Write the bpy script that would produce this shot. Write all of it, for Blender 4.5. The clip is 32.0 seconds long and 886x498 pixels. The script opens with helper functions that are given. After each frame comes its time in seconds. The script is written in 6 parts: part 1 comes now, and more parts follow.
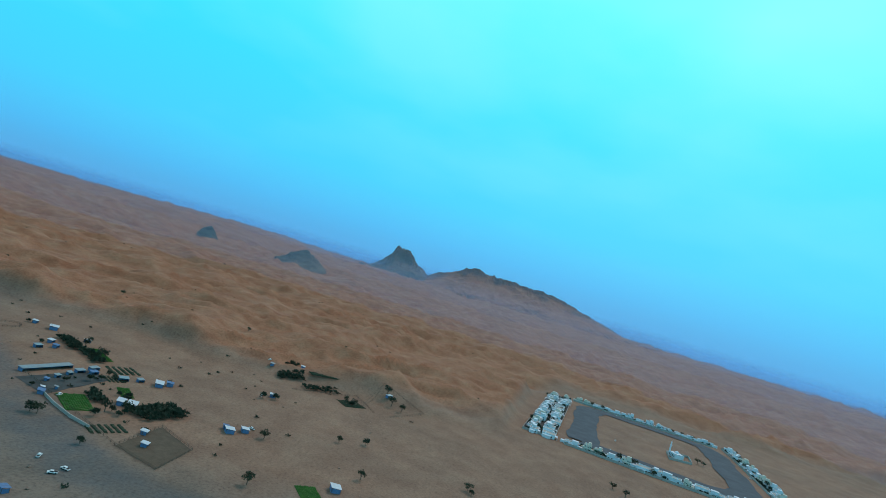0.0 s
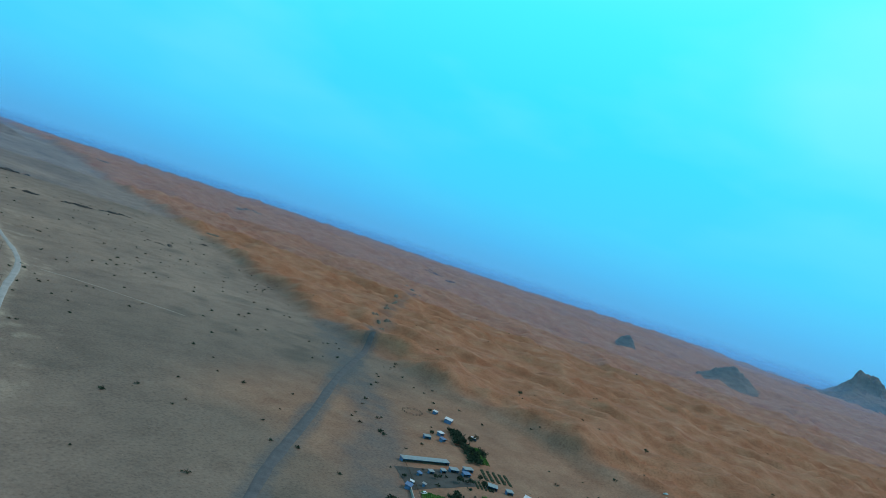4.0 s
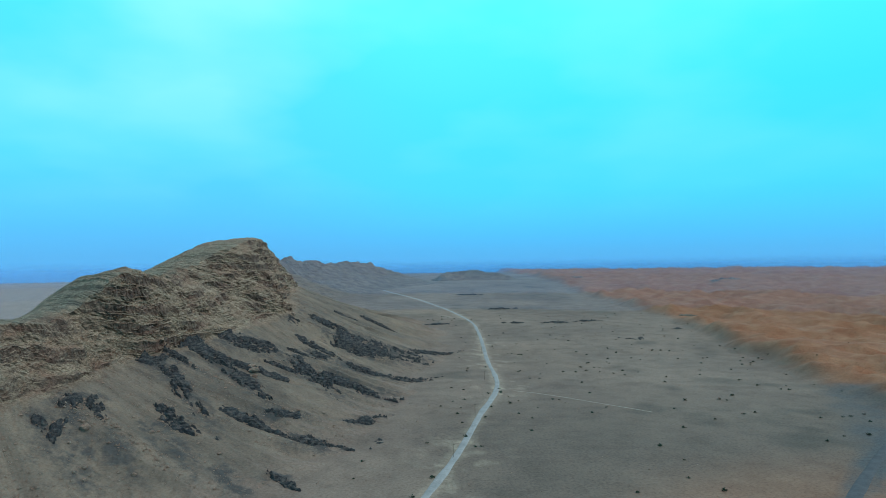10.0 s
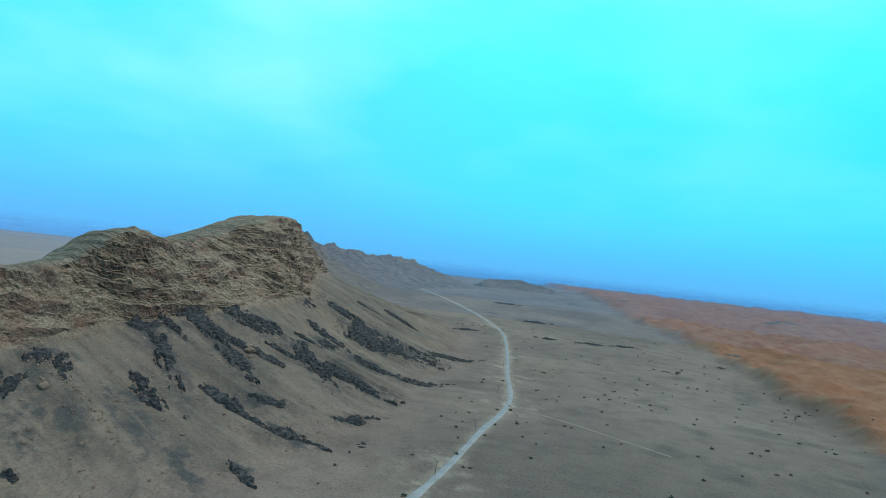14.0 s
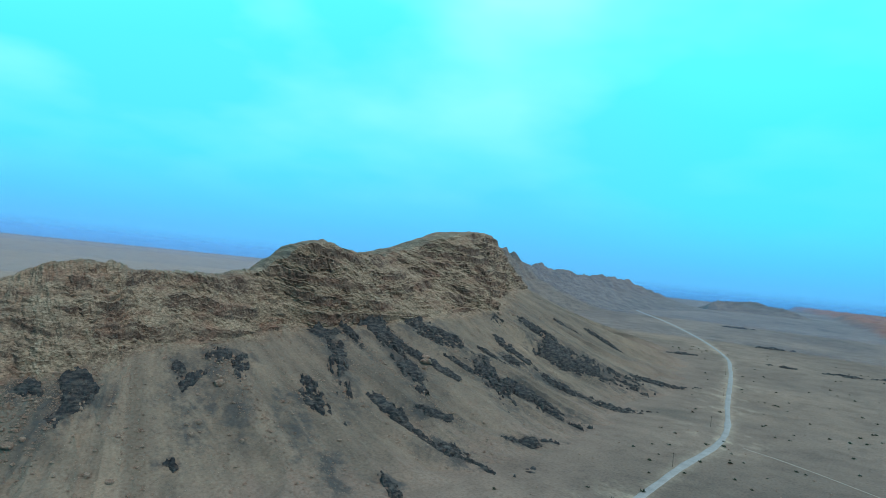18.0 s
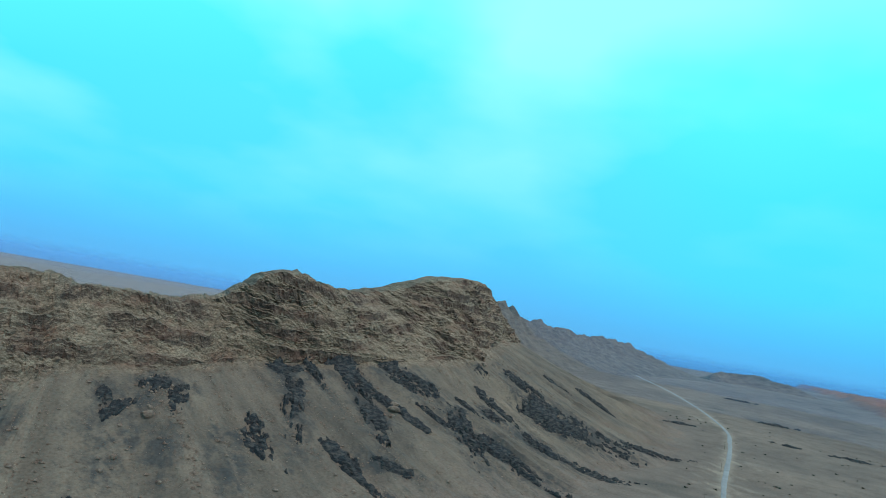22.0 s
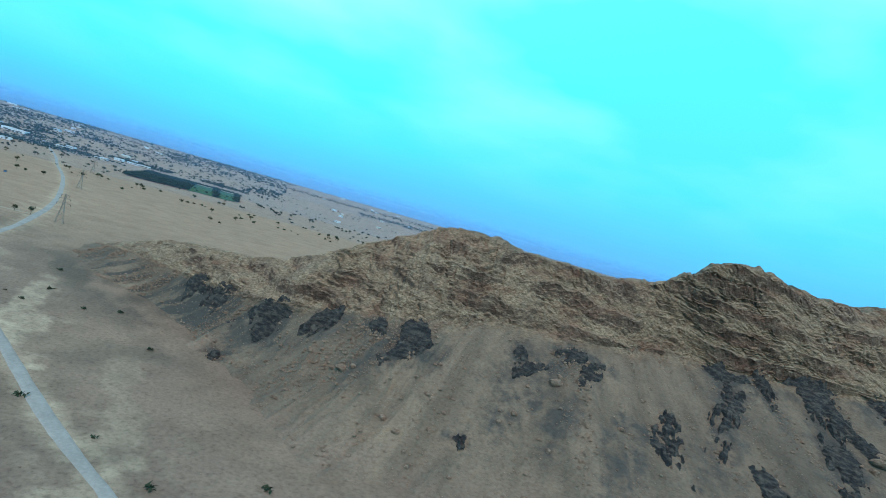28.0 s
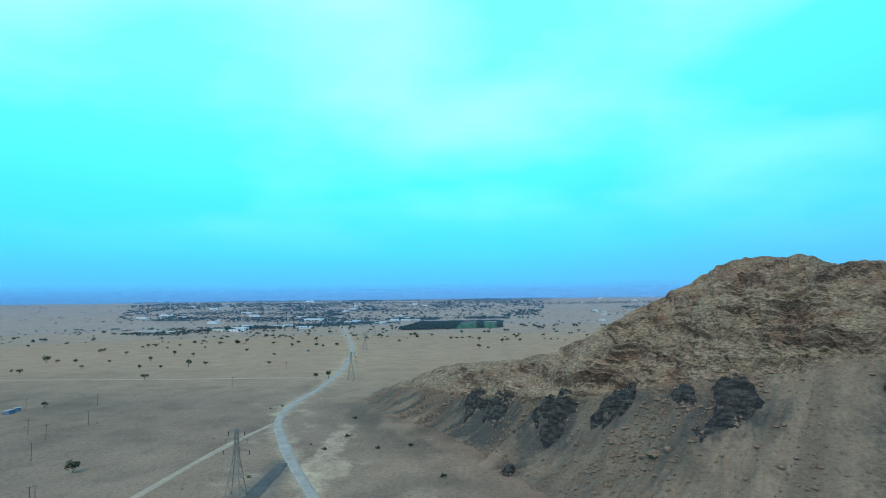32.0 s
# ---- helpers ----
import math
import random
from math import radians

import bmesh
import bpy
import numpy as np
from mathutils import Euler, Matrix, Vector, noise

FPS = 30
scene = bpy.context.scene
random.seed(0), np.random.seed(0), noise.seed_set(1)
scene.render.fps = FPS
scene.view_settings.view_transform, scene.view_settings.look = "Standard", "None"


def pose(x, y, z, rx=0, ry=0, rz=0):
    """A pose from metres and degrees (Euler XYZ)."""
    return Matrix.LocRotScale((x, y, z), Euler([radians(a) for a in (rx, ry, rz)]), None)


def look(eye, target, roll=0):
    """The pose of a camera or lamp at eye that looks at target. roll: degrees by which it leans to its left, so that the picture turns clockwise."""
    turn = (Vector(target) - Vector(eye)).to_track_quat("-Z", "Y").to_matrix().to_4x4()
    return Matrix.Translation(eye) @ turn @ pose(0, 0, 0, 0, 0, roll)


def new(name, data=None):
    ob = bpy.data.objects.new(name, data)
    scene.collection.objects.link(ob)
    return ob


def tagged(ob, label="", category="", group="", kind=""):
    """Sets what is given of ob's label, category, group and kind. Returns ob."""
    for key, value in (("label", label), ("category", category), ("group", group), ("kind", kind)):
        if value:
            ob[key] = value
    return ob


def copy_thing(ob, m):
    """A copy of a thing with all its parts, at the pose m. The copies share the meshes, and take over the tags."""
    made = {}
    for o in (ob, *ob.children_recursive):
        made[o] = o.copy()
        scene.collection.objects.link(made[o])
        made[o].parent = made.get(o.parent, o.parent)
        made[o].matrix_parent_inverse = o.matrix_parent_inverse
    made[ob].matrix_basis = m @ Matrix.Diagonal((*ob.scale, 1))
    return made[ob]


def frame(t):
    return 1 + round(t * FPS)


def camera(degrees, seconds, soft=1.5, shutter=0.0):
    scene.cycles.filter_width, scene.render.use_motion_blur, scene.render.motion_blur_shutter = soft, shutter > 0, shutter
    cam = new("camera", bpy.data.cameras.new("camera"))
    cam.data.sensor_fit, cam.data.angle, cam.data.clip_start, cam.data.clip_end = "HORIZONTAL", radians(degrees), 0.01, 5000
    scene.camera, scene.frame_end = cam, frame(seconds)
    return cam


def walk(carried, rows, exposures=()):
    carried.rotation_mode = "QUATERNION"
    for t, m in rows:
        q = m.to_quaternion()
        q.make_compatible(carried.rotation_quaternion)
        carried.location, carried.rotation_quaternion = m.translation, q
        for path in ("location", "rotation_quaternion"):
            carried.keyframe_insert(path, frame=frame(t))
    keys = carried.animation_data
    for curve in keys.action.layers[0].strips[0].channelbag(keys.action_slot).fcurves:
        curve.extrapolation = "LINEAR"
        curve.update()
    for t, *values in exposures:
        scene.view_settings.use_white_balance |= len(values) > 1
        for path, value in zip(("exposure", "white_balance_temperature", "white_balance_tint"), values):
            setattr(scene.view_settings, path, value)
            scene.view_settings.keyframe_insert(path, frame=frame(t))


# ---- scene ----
# The plan below is drawn in units of 1.5 m; things of known size are built in metres.
UNIT = 1.5
# The camera: seconds, place in plan units, then heading (to the left of +y), pitch and lean in degrees.
PATH = [
    (0, -107.0, -27.5, 97.8, -86.38, 2.58, 16.30),
    (0.5, -98.7, -26.2, 96.8, -82.51, 2.45, 18.15),
    (1, -90.3, -25.1, 96.1, -76.98, 3.50, 18.41),
    (1.5, -81.9, -24.4, 96.1, -71.84, 2.08, 18.98),
    (2, -73.7, -24.4, 96.9, -67.98, 2.86, 19.11),
    (2.5, -66.0, -25.1, 98.1, -62.67, 2.20, 18.31),
    (3, -59.4, -26.2, 98.3, -56.61, 1.71, 18.38),
    (3.5, -53.5, -27.0, 98.2, -51.49, 1.13, 17.71),
    (5.5, -34.1, -21.8, 98.8, -33.09, 0.08, 19.41),
    (6, -28.3, -19.4, 98.1, -27.45, -0.21, 17.29),
    (6.5, -22.1, -16.7, 97.3, -22.14, -1.07, 17.41),
    (7, -15.9, -13.5, 96.9, -16.59, 0.13, 17.40),
    (7.5, -10.1, -9.9, 96.6, -11.65, 0.08, 17.03),
    (8, -4.9, -6.1, 96.3, -7.26, -0.18, 13.82),
    (8.5, -0.4, -2.3, 96.0, -1.06, -0.03, 3.24),
    (9, 3.6, 1.5, 95.5, 0.22, 0.97, 2.98),
    (9.5, 6.9, 5.1, 95.1, -1.72, 1.41, -3.41),
    (10, 9.6, 8.8, 94.9, -3.62, 1.69, -0.70),
    (10.5, 11.8, 12.6, 94.8, -5.59, 1.63, 1.02),
    (11, 13.8, 16.5, 94.8, -5.22, 1.11, 3.37),
    (11.5, 16.1, 20.5, 94.8, -1.89, 0.58, 8.75),
    (12, 18.8, 24.4, 94.8, 2.62, -1.25, 9.33),
    (12.5, 21.8, 28.1, 94.6, 3.85, 0.97, 4.19),
    (13, 24.9, 31.6, 94.2, 2.49, 1.65, 3.66),
    (13.5, 28.0, 34.8, 93.6, 0.53, 1.97, 5.27),
    (15.5, 41.9, 46.3, 91.3, 8.62, -1.20, 14.28),
    (16, 44.7, 51.0, 90.4, 11.10, -2.59, 14.13),
    (16.5, 47.1, 56.2, 89.2, 13.43, -1.36, 12.46),
    (17, 49.0, 61.5, 87.9, 15.57, 0.04, 12.67),
    (17.5, 50.6, 66.6, 86.9, 19.20, 1.34, 8.69),
    (18, 51.9, 71.2, 85.9, 21.61, 1.90, 5.93),
    (18.5, 53.0, 75.2, 85.1, 19.86, 3.18, 5.35),
    (19, 54.0, 79.0, 84.5, 20.38, 3.97, 7.99),
    (19.5, 55.0, 82.7, 84.2, 22.54, 4.49, 7.19),
    (20, 55.8, 86.3, 83.9, 25.07, 5.68, -0.52),
    (20.5, 56.0, 89.5, 82.9, 22.86, 6.02, 0.87),
    (21, 56.1, 92.6, 82.0, 18.05, 5.84, 9.33),
    (21.5, 56.4, 96.1, 81.6, 19.24, 7.26, 12.30),
    (22, 57.2, 100.0, 81.7, 22.84, 6.64, 9.99),
    (22.5, 58.1, 103.8, 81.4, 25.94, 6.24, 13.73),
    (23, 59.0, 107.4, 81.2, 29.99, 4.68, 15.98),
    (23.5, 59.6, 110.5, 81.1, 34.60, 4.52, 15.81),
    (24, 59.9, 113.2, 81.0, 37.69, 3.88, 16.18),
    (24.5, 59.7, 115.5, 80.4, 40.86, 3.95, 11.92),
    (25, 59.2, 117.6, 79.3, 43.87, 5.13, 13.19),
    (25.5, 58.4, 119.9, 77.8, 44.77, 5.81, 13.99),
    (26, 57.6, 122.8, 77.1, 50.13, 5.41, 17.45),
    (26.5, 57.0, 126.6, 76.5, 57.65, 4.50, 18.41),
    (28.5, 59.5, 146.4, 72.6, 71.41, -4.26, 10.52),
    (29, 57.6, 147.9, 70.8, 76.12, -0.52, -1.14),
    (29.5, 55.0, 149.0, 69.4, 72.85, 0.68, 8.04),
    (30, 51.6, 149.2, 68.3, 71.86, 1.76, 6.90),
    (30.5, 47.6, 149.1, 67.3, 75.39, 0.17, 16.20),
    (31, 43.3, 149.1, 65.9, 84.04, -0.04, 12.04),
    (31.5, 39.1, 149.8, 63.4, 90.09, 3.19, 9.05),
    (32, 34.9, 150.7, 60.7, 90.95, 4.47, -0.69),
]
cam = camera(71.5, 32.0, 0.6)


def aimed(x, y, z, yaw, pitch, lean):
    a, p = radians(yaw), radians(pitch)
    ahead = Vector((-math.sin(a) * math.cos(p), math.cos(a) * math.cos(p), math.sin(p)))
    eye = Vector((x, y, z)) * UNIT
    return look(eye, eye + ahead, lean)


walk(cam, [(r[0], aimed(*r[1:])) for r in PATH], [(0, -0.2), (4, -0.2), (7, -0.12), (9, -0.04), (12.5, 0.02), (16, 0.12), (19.5, 0.1), (22.5, -0.03), (26.5, 0.0), (28.5, 0.25), (30, 0.22), (32, 0.1)])

# ---- world and light ----
SUN_ELEVATION, SUN_AZIMUTH = 44.0, 112.0
world = bpy.data.worlds.new("overcast_sky")
scene.world = world
world.use_nodes = True
wn, wl = world.node_tree.nodes, world.node_tree.links
wn.clear()


sky = wn.new("ShaderNodeTexSky")
sky.sky_type, sky.sun_disc = "NISHITA", False
sky.sun_elevation, sky.sun_rotation = radians(SUN_ELEVATION), radians(SUN_AZIMUTH)
sky.dust_density, sky.air_density, sky.altitude = 4.0, 1.0, 200.0
coord = wn.new("ShaderNodeTexCoord")
split = wn.new("ShaderNodeSeparateXYZ")
wl.new(coord.outputs["Generated"], split.inputs[0])
# the haze deepens to blue at the horizon and thins to pale cyan, then to grey cloud overhead
ramp = wn.new("ShaderNodeValToRGB")
# the cloud is thinner and brighter towards the west
west = wn.new("ShaderNodeMapRange")
west.inputs["From Min"].default_value, west.inputs["From Max"].default_value = -0.25, -1.0
west.inputs["To Min"].default_value, west.inputs["To Max"].default_value = 1.0, 1.75
wl.new(split.outputs["X"], west.inputs["Value"])
brighter = wn.new("ShaderNodeMath")
brighter.operation = "MULTIPLY"
wl.new(split.outputs["Z"], brighter.inputs[0])
wl.new(west.outputs[0], brighter.inputs[1])
capped = wn.new("ShaderNodeMath")
capped.operation = "MINIMUM"
nw_way = wn.new("ShaderNodeVectorMath")
nw_way.operation = "DOT_PRODUCT"
nw_way.inputs[1].default_value = (-0.64, 0.77, 0.0)
wl.new(coord.outputs["Generated"], nw_way.inputs[0])
thick = wn.new("ShaderNodeMapRange")
thick.interpolation_type = "SMOOTHSTEP"
thick.inputs["From Min"].default_value, thick.inputs["From Max"].default_value = 0.68, 0.97
thick.inputs["To Min"].default_value, thick.inputs["To Max"].default_value = 1.0, 0.58
wl.new(nw_way.outputs["Value"], thick.inputs["Value"])
thinned = wn.new("ShaderNodeMath")
thinned.operation = "MULTIPLY"
wl.new(brighter.outputs[0], thinned.inputs[0])
wl.new(thick.outputs[0], thinned.inputs[1])
wl.new(thinned.outputs[0], capped.inputs[0])
higher = wn.new("ShaderNodeMath")
higher.operation = "MAXIMUM"
higher.inputs[1].default_value = 0.54
wl.new(split.outputs["Z"], higher.inputs[0])
wl.new(higher.outputs[0], capped.inputs[1])
wl.new(capped.outputs[0], ramp.inputs[0])
els = ramp.color_ramp.elements
stops = [(0.0, (0.12, 0.48, 0.93)), (0.05, (0.08, 0.59, 1.08)), (0.12, (0.053, 0.73, 1.15)), (0.25, (0.036, 0.84, 1.2)),
         (0.40, (0.06, 1.02, 1.42)), (0.54, (0.13, 1.16, 1.55)), (0.70, (0.36, 0.46, 0.55)), (1.0, (0.44, 0.37, 0.42))]
els[0].position, els[0].color = stops[0][0], (*stops[0][1], 1)
els[1].position, els[1].color = stops[-1][0], (*stops[-1][1], 1)
for p, c in stops[1:-1]:
    e = els.new(p)
    e.color = (*c, 1)
# soft cloud: stretched noise in the view of the dome from below
flat = wn.new("ShaderNodeVectorMath")
flat.operation = "DIVIDE"
lift = wn.new("ShaderNodeMath")
lift.operation = "ADD"
wl.new(split.outputs["Z"], lift.inputs[0])
lift.inputs[1].default_value = 0.22
comb = wn.new("ShaderNodeCombineXYZ")
for k in range(3):
    wl.new(lift.outputs[0], comb.inputs[k])
wl.new(coord.outputs["Generated"], flat.inputs[0])
wl.new(comb.outputs[0], flat.inputs[1])
cloud = wn.new("ShaderNodeTexNoise")
cloud.inputs["Scale"].default_value, cloud.inputs["Detail"].default_value = 1.35, 4.5
cloud.inputs["Roughness"].default_value = 0.42
wl.new(flat.outputs[0], cloud.inputs["Vector"])
cmap = wn.new("ShaderNodeMapRange")
cmap.inputs["From Min"].default_value, cmap.inputs["From Max"].default_value = 0.44, 0.70
cmap.inputs["To Min"].default_value, cmap.inputs["To Max"].default_value = 0.0, 1.0
wl.new(cloud.outputs["Fac"], cmap.inputs["Value"])
high = wn.new("ShaderNodeMapRange")
high.inputs["From Min"].default_value, high.inputs["From Max"].default_value = 0.06, 0.45
wl.new(split.outputs["Z"], high.inputs["Value"])
cfac = wn.new("ShaderNodeMath")
cfac.operation = "MULTIPLY"
wl.new(cmap.outputs[0], cfac.inputs[0])
wl.new(high.outputs[0], cfac.inputs[1])
half = wn.new("ShaderNodeMath")
half.operation = "MULTIPLY"
half.inputs[1].default_value = 0.6
wl.new(cfac.outputs[0], half.inputs[0])
cmix = wn.new("ShaderNodeMix")
cmix.data_type = "RGBA"
veil = wn.new("ShaderNodeMapRange")
veil.inputs["From Min"].default_value, veil.inputs["From Max"].default_value = 0.2, -0.9
veil.inputs["To Min"].default_value, veil.inputs["To Max"].default_value = 0.55, 1.5
wl.new(split.outputs["X"], veil.inputs["Value"])
strong_cloud = wn.new("ShaderNodeMath")
strong_cloud.operation = "MULTIPLY"
strong_cloud.use_clamp = True
wl.new(half.outputs[0], strong_cloud.inputs[0])
wl.new(veil.outputs[0], strong_cloud.inputs[1])
wl.new(strong_cloud.outputs[0], cmix.inputs["Factor"])
wl.new(ramp.outputs[0], cmix.inputs[6])
cmix.inputs[7].default_value = (0.50, 1.18, 1.5, 1)
smix = wn.new("ShaderNodeMix")
smix.data_type, smix.blend_type = "RGBA", "ADD"
smix.inputs["Factor"].default_value = 0.006
wl.new(cmix.outputs[2], smix.inputs[6])
wl.new(sky.outputs[0], smix.inputs[7])
back = wn.new("ShaderNodeBackground")
back.inputs["Strength"].default_value = 1.0
# the cloud is a little warmer away from the east
warm = wn.new("ShaderNodeMapRange")
warm.inputs["From Min"].default_value, warm.inputs["From Max"].default_value = 0.75, -0.1
warm.inputs["To Min"].default_value, warm.inputs["To Max"].default_value = 0.0, 1.0
wl.new(split.outputs["X"], warm.inputs["Value"])
wmix = wn.new("ShaderNodeMix")
wmix.data_type, wmix.blend_type = "RGBA", "ADD"
warm_high = wn.new("ShaderNodeMapRange")
warm_high.inputs["From Min"].default_value, warm_high.inputs["From Max"].default_value = 0.0, 0.28
wl.new(split.outputs["Z"], warm_high.inputs["Value"])
warm_fac = wn.new("ShaderNodeMath")
warm_fac.operation = "MULTIPLY"
wl.new(warm.outputs[0], warm_fac.inputs[0])
wl.new(warm_high.outputs[0], warm_fac.inputs[1])
wl.new(warm_fac.outputs[0], wmix.inputs["Factor"])
wl.new(smix.outputs[2], wmix.inputs[6])
wmix.inputs[7].default_value = (0.048, 0.012, 0.0, 1)
wl.new(wmix.outputs[2], back.inputs["Color"])
wout = wn.new("ShaderNodeOutputWorld")
wl.new(back.outputs[0], wout.inputs["Surface"])

sun_data = bpy.data.lights.new("sun", "SUN")
sun_data.energy, sun_data.angle, sun_data.color = 1.7, radians(18), (1.0, 0.82, 0.72)
sun = new("sun", sun_data)
sun_way = Vector((math.sin(radians(SUN_AZIMUTH)) * math.cos(radians(SUN_ELEVATION)), math.cos(radians(SUN_AZIMUTH)) * math.cos(radians(SUN_ELEVATION)), math.sin(radians(SUN_ELEVATION))))
sun.matrix_world = look(sun_way * 800, (0, 0, 0))


# ---- materials ----
def nodes_of(name, rough=0.95):
    m = bpy.data.materials.new(name)
    m.use_nodes = True
    b = m.node_tree.nodes["Principled BSDF"]
    b.inputs["Roughness"].default_value = rough
    b.inputs["Specular IOR Level"].default_value = 0.15
    return m, m.node_tree.nodes, m.node_tree.links, b


def noise_node(n, l, scale, detail=6.0, rough=0.6, vector=None):
    t = n.new("ShaderNodeTexNoise")
    t.inputs["Scale"].default_value, t.inputs["Detail"].default_value, t.inputs["Roughness"].default_value = scale, detail, rough
    if vector is not None:
        l.new(vector, t.inputs["Vector"])
    return t.outputs["Fac"]


def ramp_node(n, l, source, stops):
    r = n.new("ShaderNodeValToRGB")
    e = r.color_ramp.elements
    e[0].position, e[0].color = stops[0][0], (*stops[0][1], 1)
    e[1].position, e[1].color = stops[-1][0], (*stops[-1][1], 1)
    for p, c in stops[1:-1]:
        e.new(p).color = (*c, 1)
    l.new(source, r.inputs[0])
    return r.outputs[0]


def mix_node(n, l, fac, a, b, blend="MIX"):
    x = n.new("ShaderNodeMix")
    x.data_type, x.blend_type = "RGBA", blend
    for value, socket in ((fac, x.inputs["Factor"]), (a, x.inputs[6]), (b, x.inputs[7])):
        if hasattr(value, "links"):
            l.new(value, socket)
        elif isinstance(value, tuple):
            socket.default_value = (*value, 1)
        else:
            socket.default_value = value
    return x.outputs[2]


def math_node(n, l, op, a, b=0.0):
    x = n.new("ShaderNodeMath")
    x.operation = op
    for value, socket in ((a, x.inputs[0]), (b, x.inputs[1])):
        if hasattr(value, "links"):
            l.new(value, socket)
        else:
            socket.default_value = value
    return x.outputs[0]


def bump_node(n, l, b, height, strength=0.5, distance=0.3):
    u = n.new("ShaderNodeBump")
    u.inputs["Strength"].default_value, u.inputs["Distance"].default_value = strength, distance
    l.new(height, u.inputs["Height"])
    l.new(u.outputs[0], b.inputs["Normal"])


def place_node(n):
    v = n.new("ShaderNodeVectorMath")
    v.operation = "SCALE"
    v.inputs["Scale"].default_value = 1 / UNIT
    n.id_data.links.new(n.new("ShaderNodeNewGeometry").outputs["Position"], v.inputs[0])
    return v.outputs[0]


def plain_mat(name, colour, vary=0.15, scale=0.8, rough=0.9, bump=0.0, metal=0.0):
    """One colour with stains at two scales."""
    m, n, l, b = nodes_of(name, rough)
    p = n.new("ShaderNodeTexCoord").outputs["Object"]
    big, fine = noise_node(n, l, scale, 4, 0.6, p), noise_node(n, l, scale * 9, 4, 0.6, p)
    mixed = math_node(n, l, "ADD", math_node(n, l, "MULTIPLY", big, 0.6), math_node(n, l, "MULTIPLY", fine, 0.4))
    lo, hi = tuple(c * (1 - vary * 2) for c in colour), tuple(min(c * (1 + vary * 2), 0.9) for c in colour)
    l.new(ramp_node(n, l, mixed, [(0.3, lo), (0.5, colour), (0.7, hi)]), b.inputs["Base Color"])
    b.inputs["Metallic"].default_value = metal
    if bump:
        bump_node(n, l, b, fine, bump, 0.1)
    return m


def chip_node(n, l, scale, vector):
    t = n.new("ShaderNodeTexVoronoi")
    t.inputs["Scale"].default_value = scale
    l.new(vector, t.inputs["Vector"])
    return t.outputs["Distance"], t.outputs["Color"]


def attr_node(n, name):
    a = n.new("ShaderNodeAttribute")
    a.attribute_name = name
    return a.outputs["Fac"]


def plain_colour(n, l, p):
    """The gravel plain: broad tones broken by stony patches."""
    big, mid = noise_node(n, l, 0.006, 5, 0.55, p), noise_node(n, l, 0.05, 6, 0.65, p)
    plain = ramp_node(n, l, big, [(0.32, (0.168, 0.128, 0.106)), (0.5, (0.208, 0.158, 0.128)), (0.68, (0.25, 0.19, 0.151))])
    stone = ramp_node(n, l, mid, [(0.35, (0.60, 0.58, 0.55)), (0.5, (0.92, 0.9, 0.88)), (0.66, (1.12, 1.1, 1.05))])
    return mix_node(n, l, 0.55, plain, stone, "MULTIPLY")


def ground_material():
    m, n, l, b = nodes_of("desert_ground")
    p = place_node(n)
    mid, fine = noise_node(n, l, 0.05, 6, 0.65, p), noise_node(n, l, 0.7, 5, 0.72, p)
    plain = plain_colour(n, l, p)
    dune = ramp_node(n, l, mid, [(0.3, (0.22, 0.088, 0.046)), (0.5, (0.27, 0.125, 0.070)), (0.72, (0.32, 0.175, 0.105))])
    sand = ramp_node(n, l, mid, [(0.3, (0.27, 0.188, 0.132)), (0.7, (0.35, 0.252, 0.182))])
    col = mix_node(n, l, attr_node(n, "sand"), plain, sand)
    col = mix_node(n, l, attr_node(n, "dune"), col, dune)
    col = mix_node(n, l, attr_node(n, "white"), col, (0.52, 0.44, 0.33))
    col = mix_node(n, l, attr_node(n, "dark"), col, (0.085, 0.075, 0.062))
    col = mix_node(n, l, attr_node(n, "gravel"), col, (0.088, 0.094, 0.098))
    grain = ramp_node(n, l, fine, [(0.34, (0.5, 0.5, 0.5)), (0.46, (0.9, 0.9, 0.9)), (0.62, (1.2, 1.2, 1.2))])
    col = mix_node(n, l, 0.6, col, grain, "MULTIPLY")
    l.new(col, b.inputs["Base Color"])
    bump_node(n, l, b, math_node(n, l, "ADD", fine, math_node(n, l, "MULTIPLY", mid, 4.0)), 0.55, 0.5)
    return m


def rock_material(name, low, main, high, scale=0.12):
    m, n, l, b = nodes_of(name)
    p = place_node(n)
    stretch = n.new("ShaderNodeMapping")
    stretch.inputs["Scale"].default_value = (1.0, 1.0, 3.2)
    l.new(p, stretch.inputs[0])
    strata, fine, big = noise_node(n, l, scale, 8, 0.68, stretch.outputs[0]), noise_node(n, l, 1.6, 6, 0.7, p), noise_node(n, l, 0.03, 4, 0.6, p)
    col = ramp_node(n, l, strata, [(0.3, low), (0.47, main), (0.66, high)])
    col = mix_node(n, l, 0.5, col, ramp_node(n, l, big, [(0.35, (0.75, 0.72, 0.68)), (0.65, (1.12, 1.06, 1.0))]), "MULTIPLY")
    col = mix_node(n, l, 0.6, col, ramp_node(n, l, fine, [(0.3, (0.6, 0.6, 0.6)), (0.62, (1.1, 1.1, 1.1))]), "MULTIPLY")
    l.new(col, b.inputs["Base Color"])
    bump_node(n, l, b, math_node(n, l, "ADD", fine, math_node(n, l, "MULTIPLY", strata, 5.0)), 0.9, 0.6)
    return m


